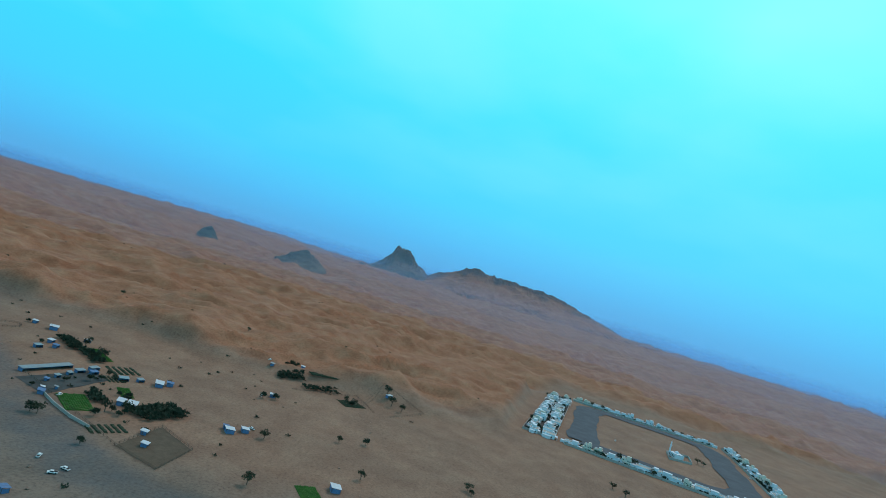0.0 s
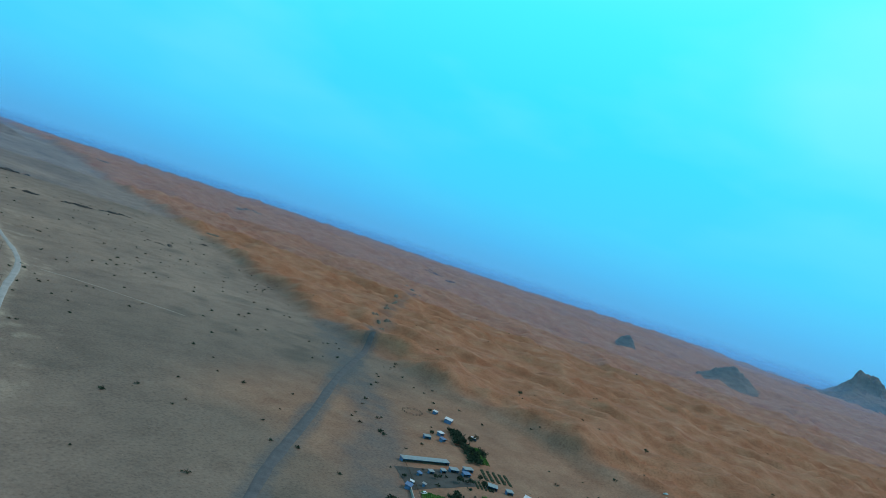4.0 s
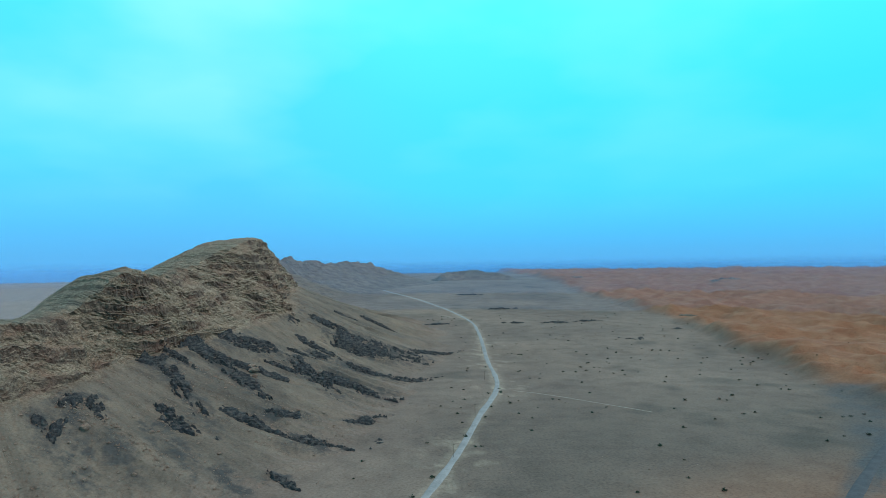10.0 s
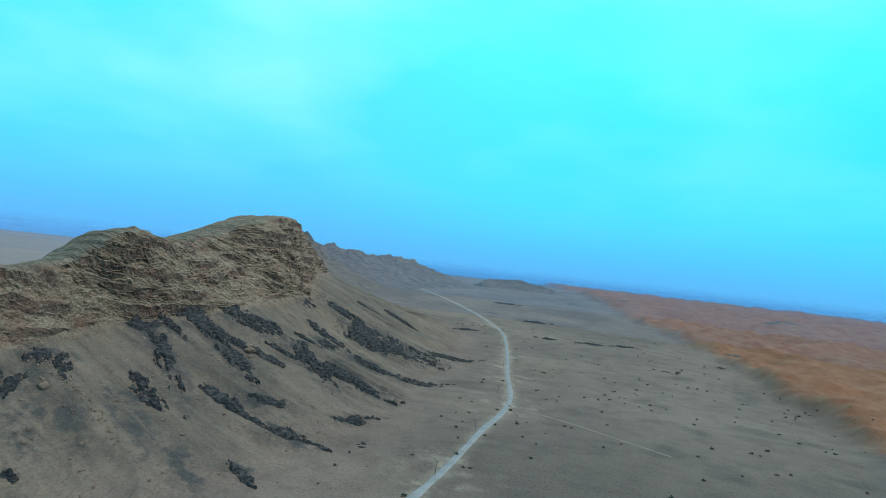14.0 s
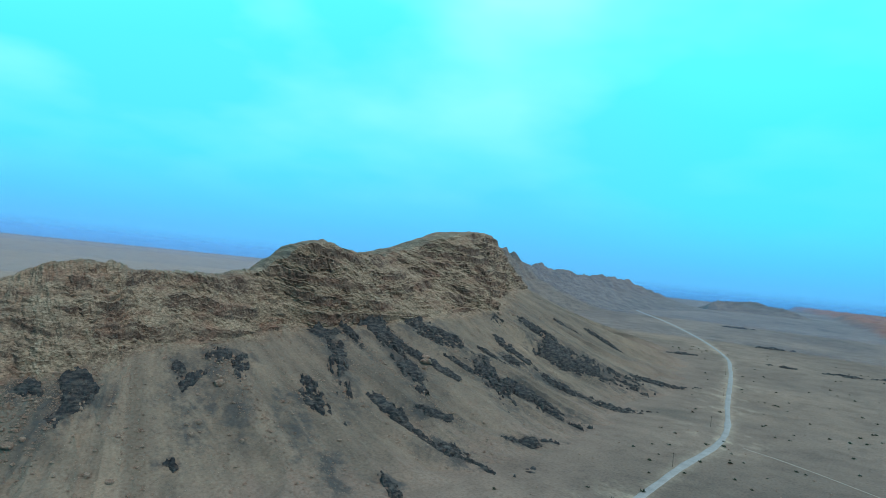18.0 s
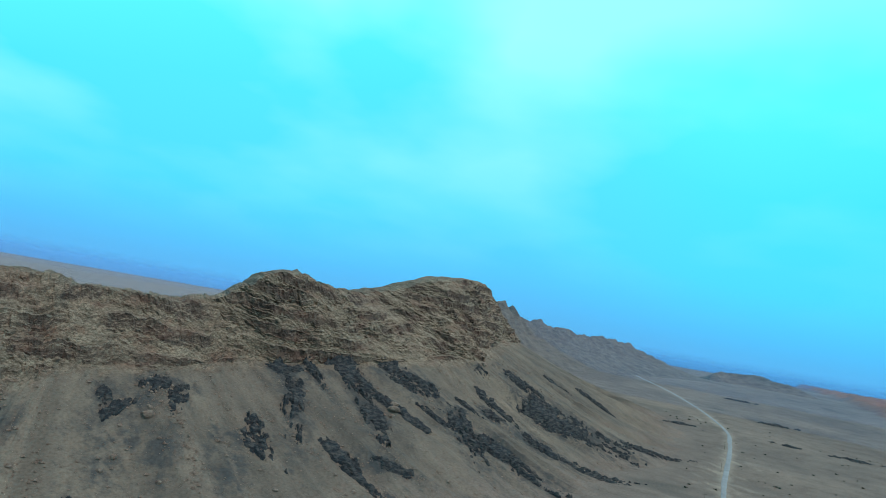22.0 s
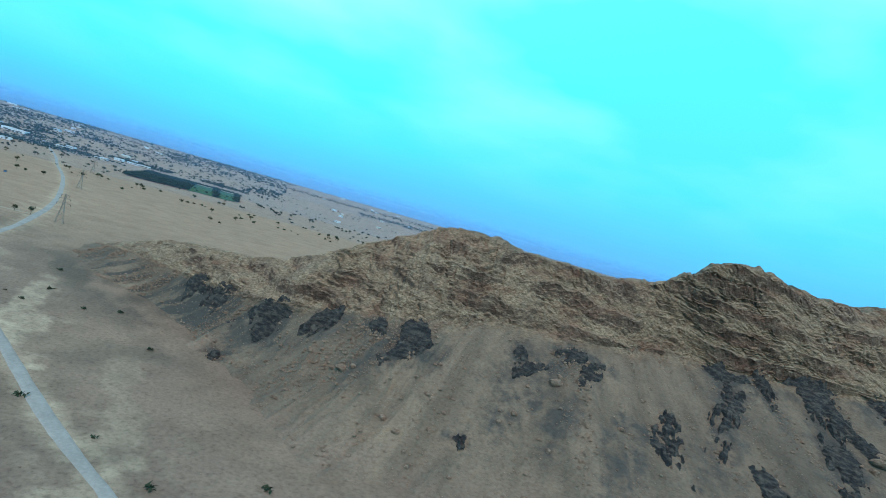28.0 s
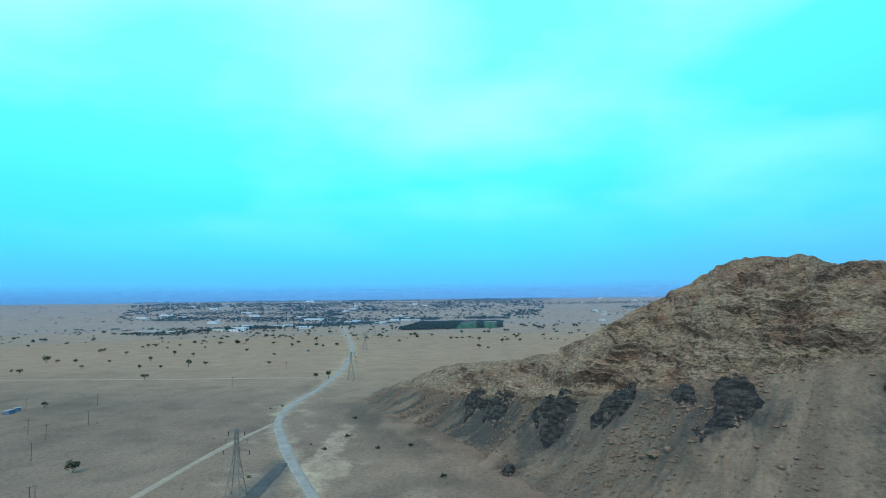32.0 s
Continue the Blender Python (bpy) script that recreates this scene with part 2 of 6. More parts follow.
def mountain_material():
    """Limestone cliff over a scree slope; the vertex values name which is which."""
    m, n, l, b = nodes_of("limestone_mountain")
    p = place_node(n)
    stretch = n.new("ShaderNodeMapping")
    stretch.inputs["Scale"].default_value = (1.0, 1.0, 3.0)
    l.new(p, stretch.inputs[0])
    strata, fine, big = noise_node(n, l, 0.10, 9, 0.7, stretch.outputs[0]), noise_node(n, l, 0.75, 6, 0.72, stretch.outputs[0]), noise_node(n, l, 0.028, 5, 0.6, p)
    mid = noise_node(n, l, 0.3, 6, 0.65, p)
    talus = ramp_node(n, l, strata, [(0.32, (0.185, 0.138, 0.102)), (0.5, (0.28, 0.212, 0.152)), (0.68, (0.36, 0.28, 0.20))])
    hard = ramp_node(n, l, strata, [(0.32, (0.075, 0.054, 0.048)), (0.47, (0.165, 0.116, 0.093)), (0.60, (0.26, 0.19, 0.145)), (0.72, (0.34, 0.265, 0.20))])
    cliff = mix_node(n, l, attr_node(n, "bed"), talus, hard)
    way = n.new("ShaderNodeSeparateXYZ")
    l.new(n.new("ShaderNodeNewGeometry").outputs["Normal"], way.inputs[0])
    # 1 where the rock faces up; drives painted ledge shade and settled sand
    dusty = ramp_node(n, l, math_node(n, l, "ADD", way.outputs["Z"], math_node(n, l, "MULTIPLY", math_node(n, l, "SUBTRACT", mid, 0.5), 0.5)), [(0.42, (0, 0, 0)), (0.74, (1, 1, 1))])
    # ledge shade put into the colour: steep sides darker, flats lighter
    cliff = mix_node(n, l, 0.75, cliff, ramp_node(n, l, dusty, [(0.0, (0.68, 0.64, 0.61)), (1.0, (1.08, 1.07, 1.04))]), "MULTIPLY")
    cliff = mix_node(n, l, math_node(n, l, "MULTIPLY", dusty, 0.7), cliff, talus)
    rust = math_node(n, l, "MULTIPLY", ramp_node(n, l, noise_node(n, l, 0.045, 5, 0.6, stretch.outputs[0]), [(0.52, (0, 0, 0)), (0.68, (1, 1, 1))]), 0.5)
    cliff = mix_node(n, l, rust, cliff, (0.22, 0.115, 0.082))
    scree = ramp_node(n, l, noise_node(n, l, 0.012, 5, 0.6, p), [(0.32, (0.122, 0.100, 0.082)), (0.5, (0.168, 0.134, 0.106)), (0.68, (0.21, 0.165, 0.126))])
    scree = mix_node(n, l, 0.6, scree, ramp_node(n, l, noise_node(n, l, 0.06, 7, 0.7, p), [(0.33, (0.52, 0.54, 0.54)), (0.48, (0.9, 0.9, 0.89)), (0.66, (1.15, 1.12, 1.06))]), "MULTIPLY")
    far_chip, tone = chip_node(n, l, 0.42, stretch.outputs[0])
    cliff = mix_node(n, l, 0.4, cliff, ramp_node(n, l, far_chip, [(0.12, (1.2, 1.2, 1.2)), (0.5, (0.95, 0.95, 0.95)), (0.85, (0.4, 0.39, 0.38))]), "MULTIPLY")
    stone_chip, stone_tone = chip_node(n, l, 1.3, p)
    lone = math_node(n, l, "MULTIPLY", ramp_node(n, l, stone_chip, [(0.16, (1, 1, 1)), (0.30, (0, 0, 0))]), ramp_node(n, l, mid, [(0.5, (0, 0, 0)), (0.66, (1, 1, 1))]))
    scree = mix_node(n, l, lone, scree, mix_node(n, l, stone_tone, (0.09, 0.08, 0.072), (0.36, 0.29, 0.23)))
    scree = mix_node(n, l, 0.5, scree, ramp_node(n, l, attr_node(n, "streak"), [(0.25, (0.62, 0.64, 0.65)), (0.5, (0.95, 0.95, 0.95)), (0.75, (1.2, 1.18, 1.14))]), "MULTIPLY")
    scree = mix_node(n, l, attr_node(n, "apron"), scree, plain_colour(n, l, p))
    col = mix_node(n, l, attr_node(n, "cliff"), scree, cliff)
    stain = math_node(n, l, "ADD", attr_node(n, "dark"), math_node(n, l, "MULTIPLY", math_node(n, l, "SUBTRACT", mid, 0.5), 1.3))
    stain = math_node(n, l, "MULTIPLY", ramp_node(n, l, stain, [(0.22, (0, 0, 0)), (0.72, (1, 1, 1))]), 0.85)
    col = mix_node(n, l, stain, col, (0.055, 0.056, 0.056))
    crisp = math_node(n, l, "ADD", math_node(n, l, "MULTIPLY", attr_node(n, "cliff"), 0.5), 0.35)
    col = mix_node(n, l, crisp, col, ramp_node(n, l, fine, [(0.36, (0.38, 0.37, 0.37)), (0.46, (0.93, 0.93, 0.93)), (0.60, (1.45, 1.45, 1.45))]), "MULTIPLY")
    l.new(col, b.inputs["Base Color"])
    relief = math_node(n, l, "MULTIPLY", math_node(n, l, "ADD", fine, math_node(n, l, "MULTIPLY", mid, 3.0)), math_node(n, l, "ADD", math_node(n, l, "MULTIPLY", attr_node(n, "cliff"), 0.75), 0.25))
    bump_node(n, l, b, relief, 1.0, 1.3)
    return m


MAT_GROUND, MAT_MOUNTAIN = ground_material(), mountain_material()
def dune_hill_material():
    m, n, l, b = nodes_of("sand_covered_rock")
    p = place_node(n)
    mid, fine = noise_node(n, l, 0.03, 6, 0.65, p), noise_node(n, l, 0.2, 6, 0.7, p)
    rock = ramp_node(n, l, fine, [(0.3, (0.05, 0.04, 0.034)), (0.65, (0.15, 0.11, 0.08))])
    sand = ramp_node(n, l, mid, [(0.3, (0.25, 0.095, 0.045)), (0.7, (0.33, 0.16, 0.085))])
    l.new(mix_node(n, l, attr_node(n, "rock"), sand, rock), b.inputs["Base Color"])
    bump_node(n, l, b, fine, 0.6, 3.0)
    return m


MAT_DUNE_HILL = dune_hill_material()
MAT_FAR = rock_material("far_limestone", (0.10, 0.082, 0.07), (0.165, 0.135, 0.11), (0.22, 0.18, 0.145), 0.05)
MAT_DARK = rock_material("dark_ophiolite", (0.020, 0.022, 0.026), (0.042, 0.045, 0.050), (0.13, 0.12, 0.11), 0.3)
MAT_BOULDER = rock_material("limestone_boulder", (0.15, 0.11, 0.088), (0.26, 0.19, 0.15), (0.38, 0.295, 0.235), 0.5)
MAT_ROAD = plain_mat("gravel_track", (0.285, 0.285, 0.28), 0.14, 0.12, 0.95, 0.4)
MAT_TRACK = plain_mat("faint_track", (0.32, 0.275, 0.225), 0.12, 0.15, 0.95, 0.4)
MAT_YARD = plain_mat("grey_gravel_yard", (0.075, 0.083, 0.096), 0.14, 0.08, 0.95, 0.3)
# dark earth, its colour deepened with the shade of yard walls and trees
MAT_PLOT = plain_mat("dark_earth_and_shade", (0.062, 0.062, 0.06), 0.2, 0.15, 0.95, 0.3)
MAT_ASPHALT = plain_mat("worn_asphalt", (0.088, 0.090, 0.096), 0.15, 0.2, 0.9, 0.3)


# ---- numeric noise for the land ----
def lattice(ix, iy, seed):
    h = (ix.astype(np.int64) * 374761393 + iy.astype(np.int64) * 668265263 + seed * 974634777) & 0x7FFFFFFF
    h = ((h ^ (h >> 13)) * 1274126177) & 0x7FFFFFFF
    return ((h ^ (h >> 16)) & 0xFFFF) / 65535.0


def value_noise(x, y, seed=0):
    ix, iy = np.floor(x), np.floor(y)
    fx, fy = x - ix, y - iy
    fx, fy = fx * fx * fx * (fx * (fx * 6 - 15) + 10), fy * fy * fy * (fy * (fy * 6 - 15) + 10)
    a, b = lattice(ix, iy, seed), lattice(ix + 1, iy, seed)
    c, d = lattice(ix, iy + 1, seed), lattice(ix + 1, iy + 1, seed)
    return (a * (1 - fx) + b * fx) * (1 - fy) + (c * (1 - fx) + d * fx) * fy


def fractal(x, y, octaves=4, seed=0, gain=0.5):
    """Rough land noise, about -1 to 1."""
    total, amp, norm = 0.0, 1.0, 0.0
    for k in range(octaves):
        total = total + amp * (value_noise(x * 2 ** k + 17.3 * k, y * 2 ** k - 9.1 * k, seed + k) * 2 - 1)
        norm += amp
        amp *= gain
    return total / norm


def ridged(x, y, octaves=4, seed=0, gain=0.5):
    total, amp, norm = 0.0, 1.0, 0.0
    for k in range(octaves):
        total = total + amp * (1 - np.abs(value_noise(x * 2 ** k + 5.7 * k, y * 2 ** k + 3.1 * k, seed + k) * 2 - 1))
        norm += amp
        amp *= gain
    return total / norm


def smooth(a, b, x):
    u = np.clip((x - a) / (b - a), 0, 1)
    return u * u * (3 - 2 * u)


def grid_mesh(name, co, rows, cols, material, values=None, closed=False, smooth_shade=True):
    """A sheet of rows x cols points. values: named numbers for every point, for the material."""
    me = bpy.data.meshes.new(name)
    r, c = np.meshgrid(np.arange(rows - 1), np.arange(cols if closed else cols - 1), indexing="ij")
    r, c = r.ravel(), c.ravel()
    c2 = (c + 1) % cols
    quads = np.stack([r * cols + c, r * cols + c2, (r + 1) * cols + c2, (r + 1) * cols + c], 1)
    me.vertices.add(len(co))
    me.vertices.foreach_set("co", np.ascontiguousarray(co, dtype=np.float32).ravel())
    me.loops.add(quads.size)
    me.loops.foreach_set("vertex_index", quads.ravel().astype(np.int32))
    me.polygons.add(len(quads))
    me.polygons.foreach_set("loop_start", (np.arange(len(quads)) * 4).astype(np.int32))
    me.polygons.foreach_set("use_smooth", np.full(len(quads), smooth_shade))
    for key, v in (values or {}).items():
        me.attributes.new(key, "FLOAT", "POINT").data.foreach_set("value", np.ascontiguousarray(v, dtype=np.float32).ravel())
    me.update()
    me.validate()
    me.materials.append(material)
    return me


# ---- the lie of the land ----
DUNE_EDGE_Y = (-460, -330, -180, -125, -78, -11, 35, 88, 154, 226, 309, 370, 450, 585, 720, 845, 1130, 1360, 1700, 2400, 4900)
DUNE_EDGE_X = (690, 690, 690, 590, 345, 328, 330, 320, 312, 316, 314, 318, 320, 352, 378, 405, 405, 400, 430, 470, 520)


def rise(x, y):
    """The plain climbs gently to the north-east along the mountain."""
    z = 0.047 * np.maximum(0.0, y - 650.0) * smooth(-900, -250, x)
    return z / (1 + (z / 68.0) ** 4) ** 0.25


def dune_share(x, y):
    edge = np.interp(y, DUNE_EDGE_Y, DUNE_EDGE_X) + 13 * fractal(x / 60, y / 60, 3, 41)
    return smooth(-6, 26 + 60 * smooth(60, -80, y), x - edge)


def land(x, y):
    """Ground height of the plain and the dunes at places x, y."""
    x, y = np.asarray(x, float), np.asarray(y, float)
    z = rise(x, y) + 0.7 * fractal(x / 90, y / 90, 4, 3) + 0.12 * fractal(x / 9, y / 9, 3, 8)
    z = z + 50 * smooth(1400, 3000, np.hypot(x, y - 100)) * (1 - smooth(100, 600, rise(x, y) * 10))
    d = dune_share(x, y)
    u, v = 0.82 * x + 0.57 * y, -0.57 * x + 0.82 * y
    bend = 16 * fractal(x / 75, y / 75, 3, 21)
    crest = ridged((u + bend) / 58, v / 120, 3, 30, 0.45) ** 1.5
    far = smooth(700, 2600, np.hypot(x, y))
    edge = np.exp(-((x - np.interp(y, DUNE_EDGE_Y, DUNE_EDGE_X) - 38) / 30.0) ** 2)
    z = z + d * (crest * (19.0 + 6 * far) + 7.5 * ridged((u + 0.6 * bend) / 26, (v + bend) / 48, 3, 35, 0.45) ** 2.0 * (1 - 0.7 * far) - 4.0 + 3.0 * fractal(x / 210, y / 210, 2, 5)) + 2.2 * edge * smooth(-90, 40, y) * smooth(1100, 600, y)
    return z


def land_at(x, y):
    return float(land(np.array([x]), np.array([y]))[0])


def build_ground():
    rings, seg, inner, outer = 520, 760, 14.0, 3120.0
    r = inner * (outer / inner) ** (np.arange(rings) / (rings - 1))
    r = np.concatenate([[0.01], r])
    a = np.arange(seg) / seg * 2 * math.pi
    R, A = np.meshgrid(r, a, indexing="ij")
    x, y = (R * np.cos(A)).ravel(), (100 + R * np.sin(A)).ravel()
    z = land(x, y)
    d = dune_share(x, y)
    sand = np.clip(smooth(-330, -560, x + 60 * fractal(x / 160, y / 160, 3, 77)) * 0.9 + 0.25 * smooth(0.1, 0.6, fractal(x / 130, y / 130, 4, 78)), 0, 1)
    pale = smooth(0.15, 0.55, fractal(x / 9, y / 9, 4, 90)) * smooth(0.0, 0.4, 0.3 + fractal(x / 70, y / 70, 2, 91))
    near_road = np.exp(-(road_distance(x, y) / 26.0) ** 2)
    crust = np.zeros_like(x)
    for px, py, wide, deep, share in ((-137, 100, 8, 6, 0.6), (-90, 105, 17, 9, 0.6), (-73, 134, 8, 6, 0.35), (-150, 140, 22, 6, 0.18), (-222, 100, 40, 6, 0.5), (-112, 68, 8, 4, 0.2), (-185, 106, 24, 6, 0.5)):
        crust = np.maximum(crust, share * smooth(1.15, 0.75, np.hypot((x - px) / wide, (y - py) / deep) + 0.6 * fractal(x / 8, y / 6, 4, 97, 0.6)) * (0.55 + 0.45 * smooth(-0.2, 0.25, fractal(x / 3.5, y / 2.4, 3, 93, 0.6))))
    white = np.clip(pale * near_road * 0.38 + 0.32 * smooth(7.0, 2.0, line_distance(x, y, ROAD_LINE) + 3 * fractal(x / 7, y / 7, 3, 96)) + crust, 0, 1) * (1 - d)
    dark = np.clip(0.45 * smooth(0.25, 0.6, fractal(x / 55, y / 55, 4, 95)) * (1 - d) * (1 - sand), 0, 1)
    lobe = np.exp(-((x + 258 + 0.4 * (y - 118)) / 58) ** 4 - ((y - 118 - 0.4 * (x + 258)) / 20) ** 2)
    rim = np.exp(-((np.hypot((x + 90) / 19, (y - 105) / 10) + 0.35 * fractal(x / 8, y / 6, 3, 94) - 1.15) / 0.16) ** 2)
    apron = np.exp(-(line_distance(x, y, dense((-330, -300, -252, -216, -175), (88, 102, 134, 152, 160))) / 15) ** 2)
    dark = np.clip(dark + (0.5 * lobe + 0.55 * apron + 0.35 * rim) * smooth(-0.5, 0.3, fractal(x / 20, y / 9, 4, 98)), 0, 0.75)
    farm = smooth(90, 170, x + 20 * fractal(x / 50, y / 50, 3, 99)) * smooth(330, 230, y) * (1 - d)
    sand = np.clip(sand + 0.5 * farm, 0, 1)
    # dark gravel, deepened by lens falloff put into the eastern plain's colour
    lens_dim = smooth(-20, 70, x) * smooth(520, 330, y) * (1 - d)
    dark = np.clip(dark * (1 - farm) + lens_dim * (0.36 - 0.1 * farm + 0.14 * fractal(x / 40, y / 40, 3, 99)), 0, 0.8)
    wander = 5 * fractal(x / 22, y / 22, 3, 111)
    gravel = 0.8 * smooth(24, 6, line_distance(x, y, GRAVEL_LINE) + 1.5 * wander) + 0.75 * smooth(9, 4, line_distance(x, y, ASPHALT_LINE) + 0.6 * wander)
    gravel = gravel + 0.55 * smooth(16, 2, line_distance(x, y, STONY_LINE) + 2.2 * wander)
    gravel = np.clip(gravel * (0.75 + 0.4 * fractal(x / 9, y / 9, 3, 112)), 0, 0.95)
    me = grid_mesh("ground", np.stack([x, y, z], 1), rings + 1, seg, MAT_GROUND, {"dune": np.maximum(d, 0.62 * farm), "sand": sand, "white": white, "dark": dark, "gravel": gravel}, closed=True)
    return tagged(new("ground", me), "stony desert plain running into orange sand dunes", "desert", kind="structure")


ROAD_X = (-1700, -1200, -960, -796, -620, -505, -455, -390, -320, -278, -246, -200, -162, -120, -93, -73, -52, -36, -26, -17, -2, 16, 34, 56, 83, 93, 107, 104, 54, -35, -95)
ROAD_Y = (-190, -70, -22, 13, 41, 54, 57, 59, 57, 62, 72, 89, 105, 123, 136, 146, 151, 159, 175, 196, 222, 262, 318, 400, 502, 635, 830, 960, 1215, 1500, 1700)


def dense(xs, ys, step=6.0):
    """A smooth line through the given places, about one point every step metres."""
    p = np.stack([xs, ys], 1).astype(float)
    out = []
    for i in range(len(p) - 1):
        a, b, c, d = p[max(i - 1, 0)], p[i], p[i + 1], p[min(i + 2, len(p) - 1)]
        k = max(2, int(np.hypot(*(c - b)) / step))
        for u in np.arange(k) / k:
            out.append(0.5 * (2 * b + (c - a) * u + (2 * a - 5 * b + 4 * c - d) * u * u + (3 * b - a - 3 * c + d) * u ** 3))
    return np.array(out + [p[-1]])


ROAD_LINE = dense(ROAD_X, ROAD_Y)


def line_distance(x, y, line):
    best = np.full(x.shape, 1e9)
    for px, py in line:
        best = np.minimum(best, (x - px) ** 2 + (y - py) ** 2)
    return np.sqrt(best)


def road_distance(x, y):
    return line_distance(x, y, ROAD_LINE[::3])


GRAVEL_LINE = dense((330, 292, 256, 220, 177, 136, 108, 96, 86, 70), (440, 372, 313, 240, 186, 136, 88, 55, 0, -60))
ASPHALT_LINE = dense((-196, -155, -115, -82, -53, -12, 28, 64, 104, 166, 236, 312, 368), (87, 88, 89, 89, 88, 93, 107, 127, 168, 226, 294, 360, 414))
STONY_LINE = dense((372, 430, 490, 566, 640, 760), (418, 470, 535, 600, 665, 770), 12.0)
ground = build_ground()


# ---- the mountain: four lines along it, from its low western tip to beyond the peak ----
TOE_X = (-372, -318, -262, -214, -165, -118, -78, -46, -20, 0, 18, 30, 42, 55, 68, 74, 60, 20, -60)
TOE_Y = (92, 92, 128, 152, 158, 172, 200, 255, 310, 365, 430, 500, 570, 640, 730, 820, 900, 980, 1060)
FOOT_X = (-366, -305, -246, -200, -176, -150, -152, -150, -148, -136, -122, -108, -98, -104, -116, -126, -148, -202, -300)
FOOT_Y = (104, 128, 158, 182, 205, 230, 265, 312, 354, 405, 468, 535, 578, 630, 705, 795, 880, 970, 1070)
FOOT_Z = (3, 12, 17, 23, 29, 36, 41, 43, 45, 47, 50, 54, 57, 65, 71, 74, 72, 68, 56)
CREST_X = (-360, -300, -250, -224, -208, -192, -180, -170, -168, -160, -162, -170, -168, -155, -158, -168, -215, -285, -375)
CREST_Y = (114, 146, 176, 198, 236, 254, 280, 312, 352, 390, 442, 505, 560, 608, 700, 780, 845, 960, 1080)
CREST_Z = (6, 24, 31, 40, 61, 73, 71, 70, 74, 93, 92, 92, 102, 116, 128, 130, 126, 96, 64)
BACK_X = (-350, -305, -300, -310, -322, -325, -330, -335, -345, -355, -365, -385, -395, -405, -420, -440, -470, -500, -520)
BACK_Y = (128, 190, 255, 315, 362, 395, 430, 470, 520, 560, 610, 680, 730, 770, 830, 900, 950, 1020, 1110)


def along(values, s):
    """Smooth values along the mountain at station numbers s."""
    v = np.asarray(values, float)
    i = np.clip(np.floor(s).astype(int), 0, len(v) - 2)
    u = s - i
    a, b, c, d = v[np.maximum(i - 1, 0)], v[i], v[i + 1], v[np.minimum(i + 2, len(v) - 1)]
    return 0.5 * (2 * b + (c - a) * u + (2 * a - 5 * b + 4 * c - d) * u * u + (3 * b - a - 3 * c + d) * u ** 3)


def mountain_lines(s):
    toe = np.stack([along(TOE_X, s), along(TOE_Y, s), np.zeros_like(s)], -1)
    toe[..., 2] = land(toe[..., 0], toe[..., 1]) - 1.2
    foot = np.stack([along(FOOT_X, s), along(FOOT_Y, s), along(FOOT_Z, s)], -1)
    crest = np.stack([along(CREST_X, s), along(CREST_Y, s), along(CREST_Z, s)], -1)
    rear = np.stack([along(BACK_X, s), along(BACK_Y, s), np.zeros_like(s)], -1)
    rear[..., 2] = land(rear[..., 0], rear[..., 1]) - 1.5
    return toe, foot, crest, rear


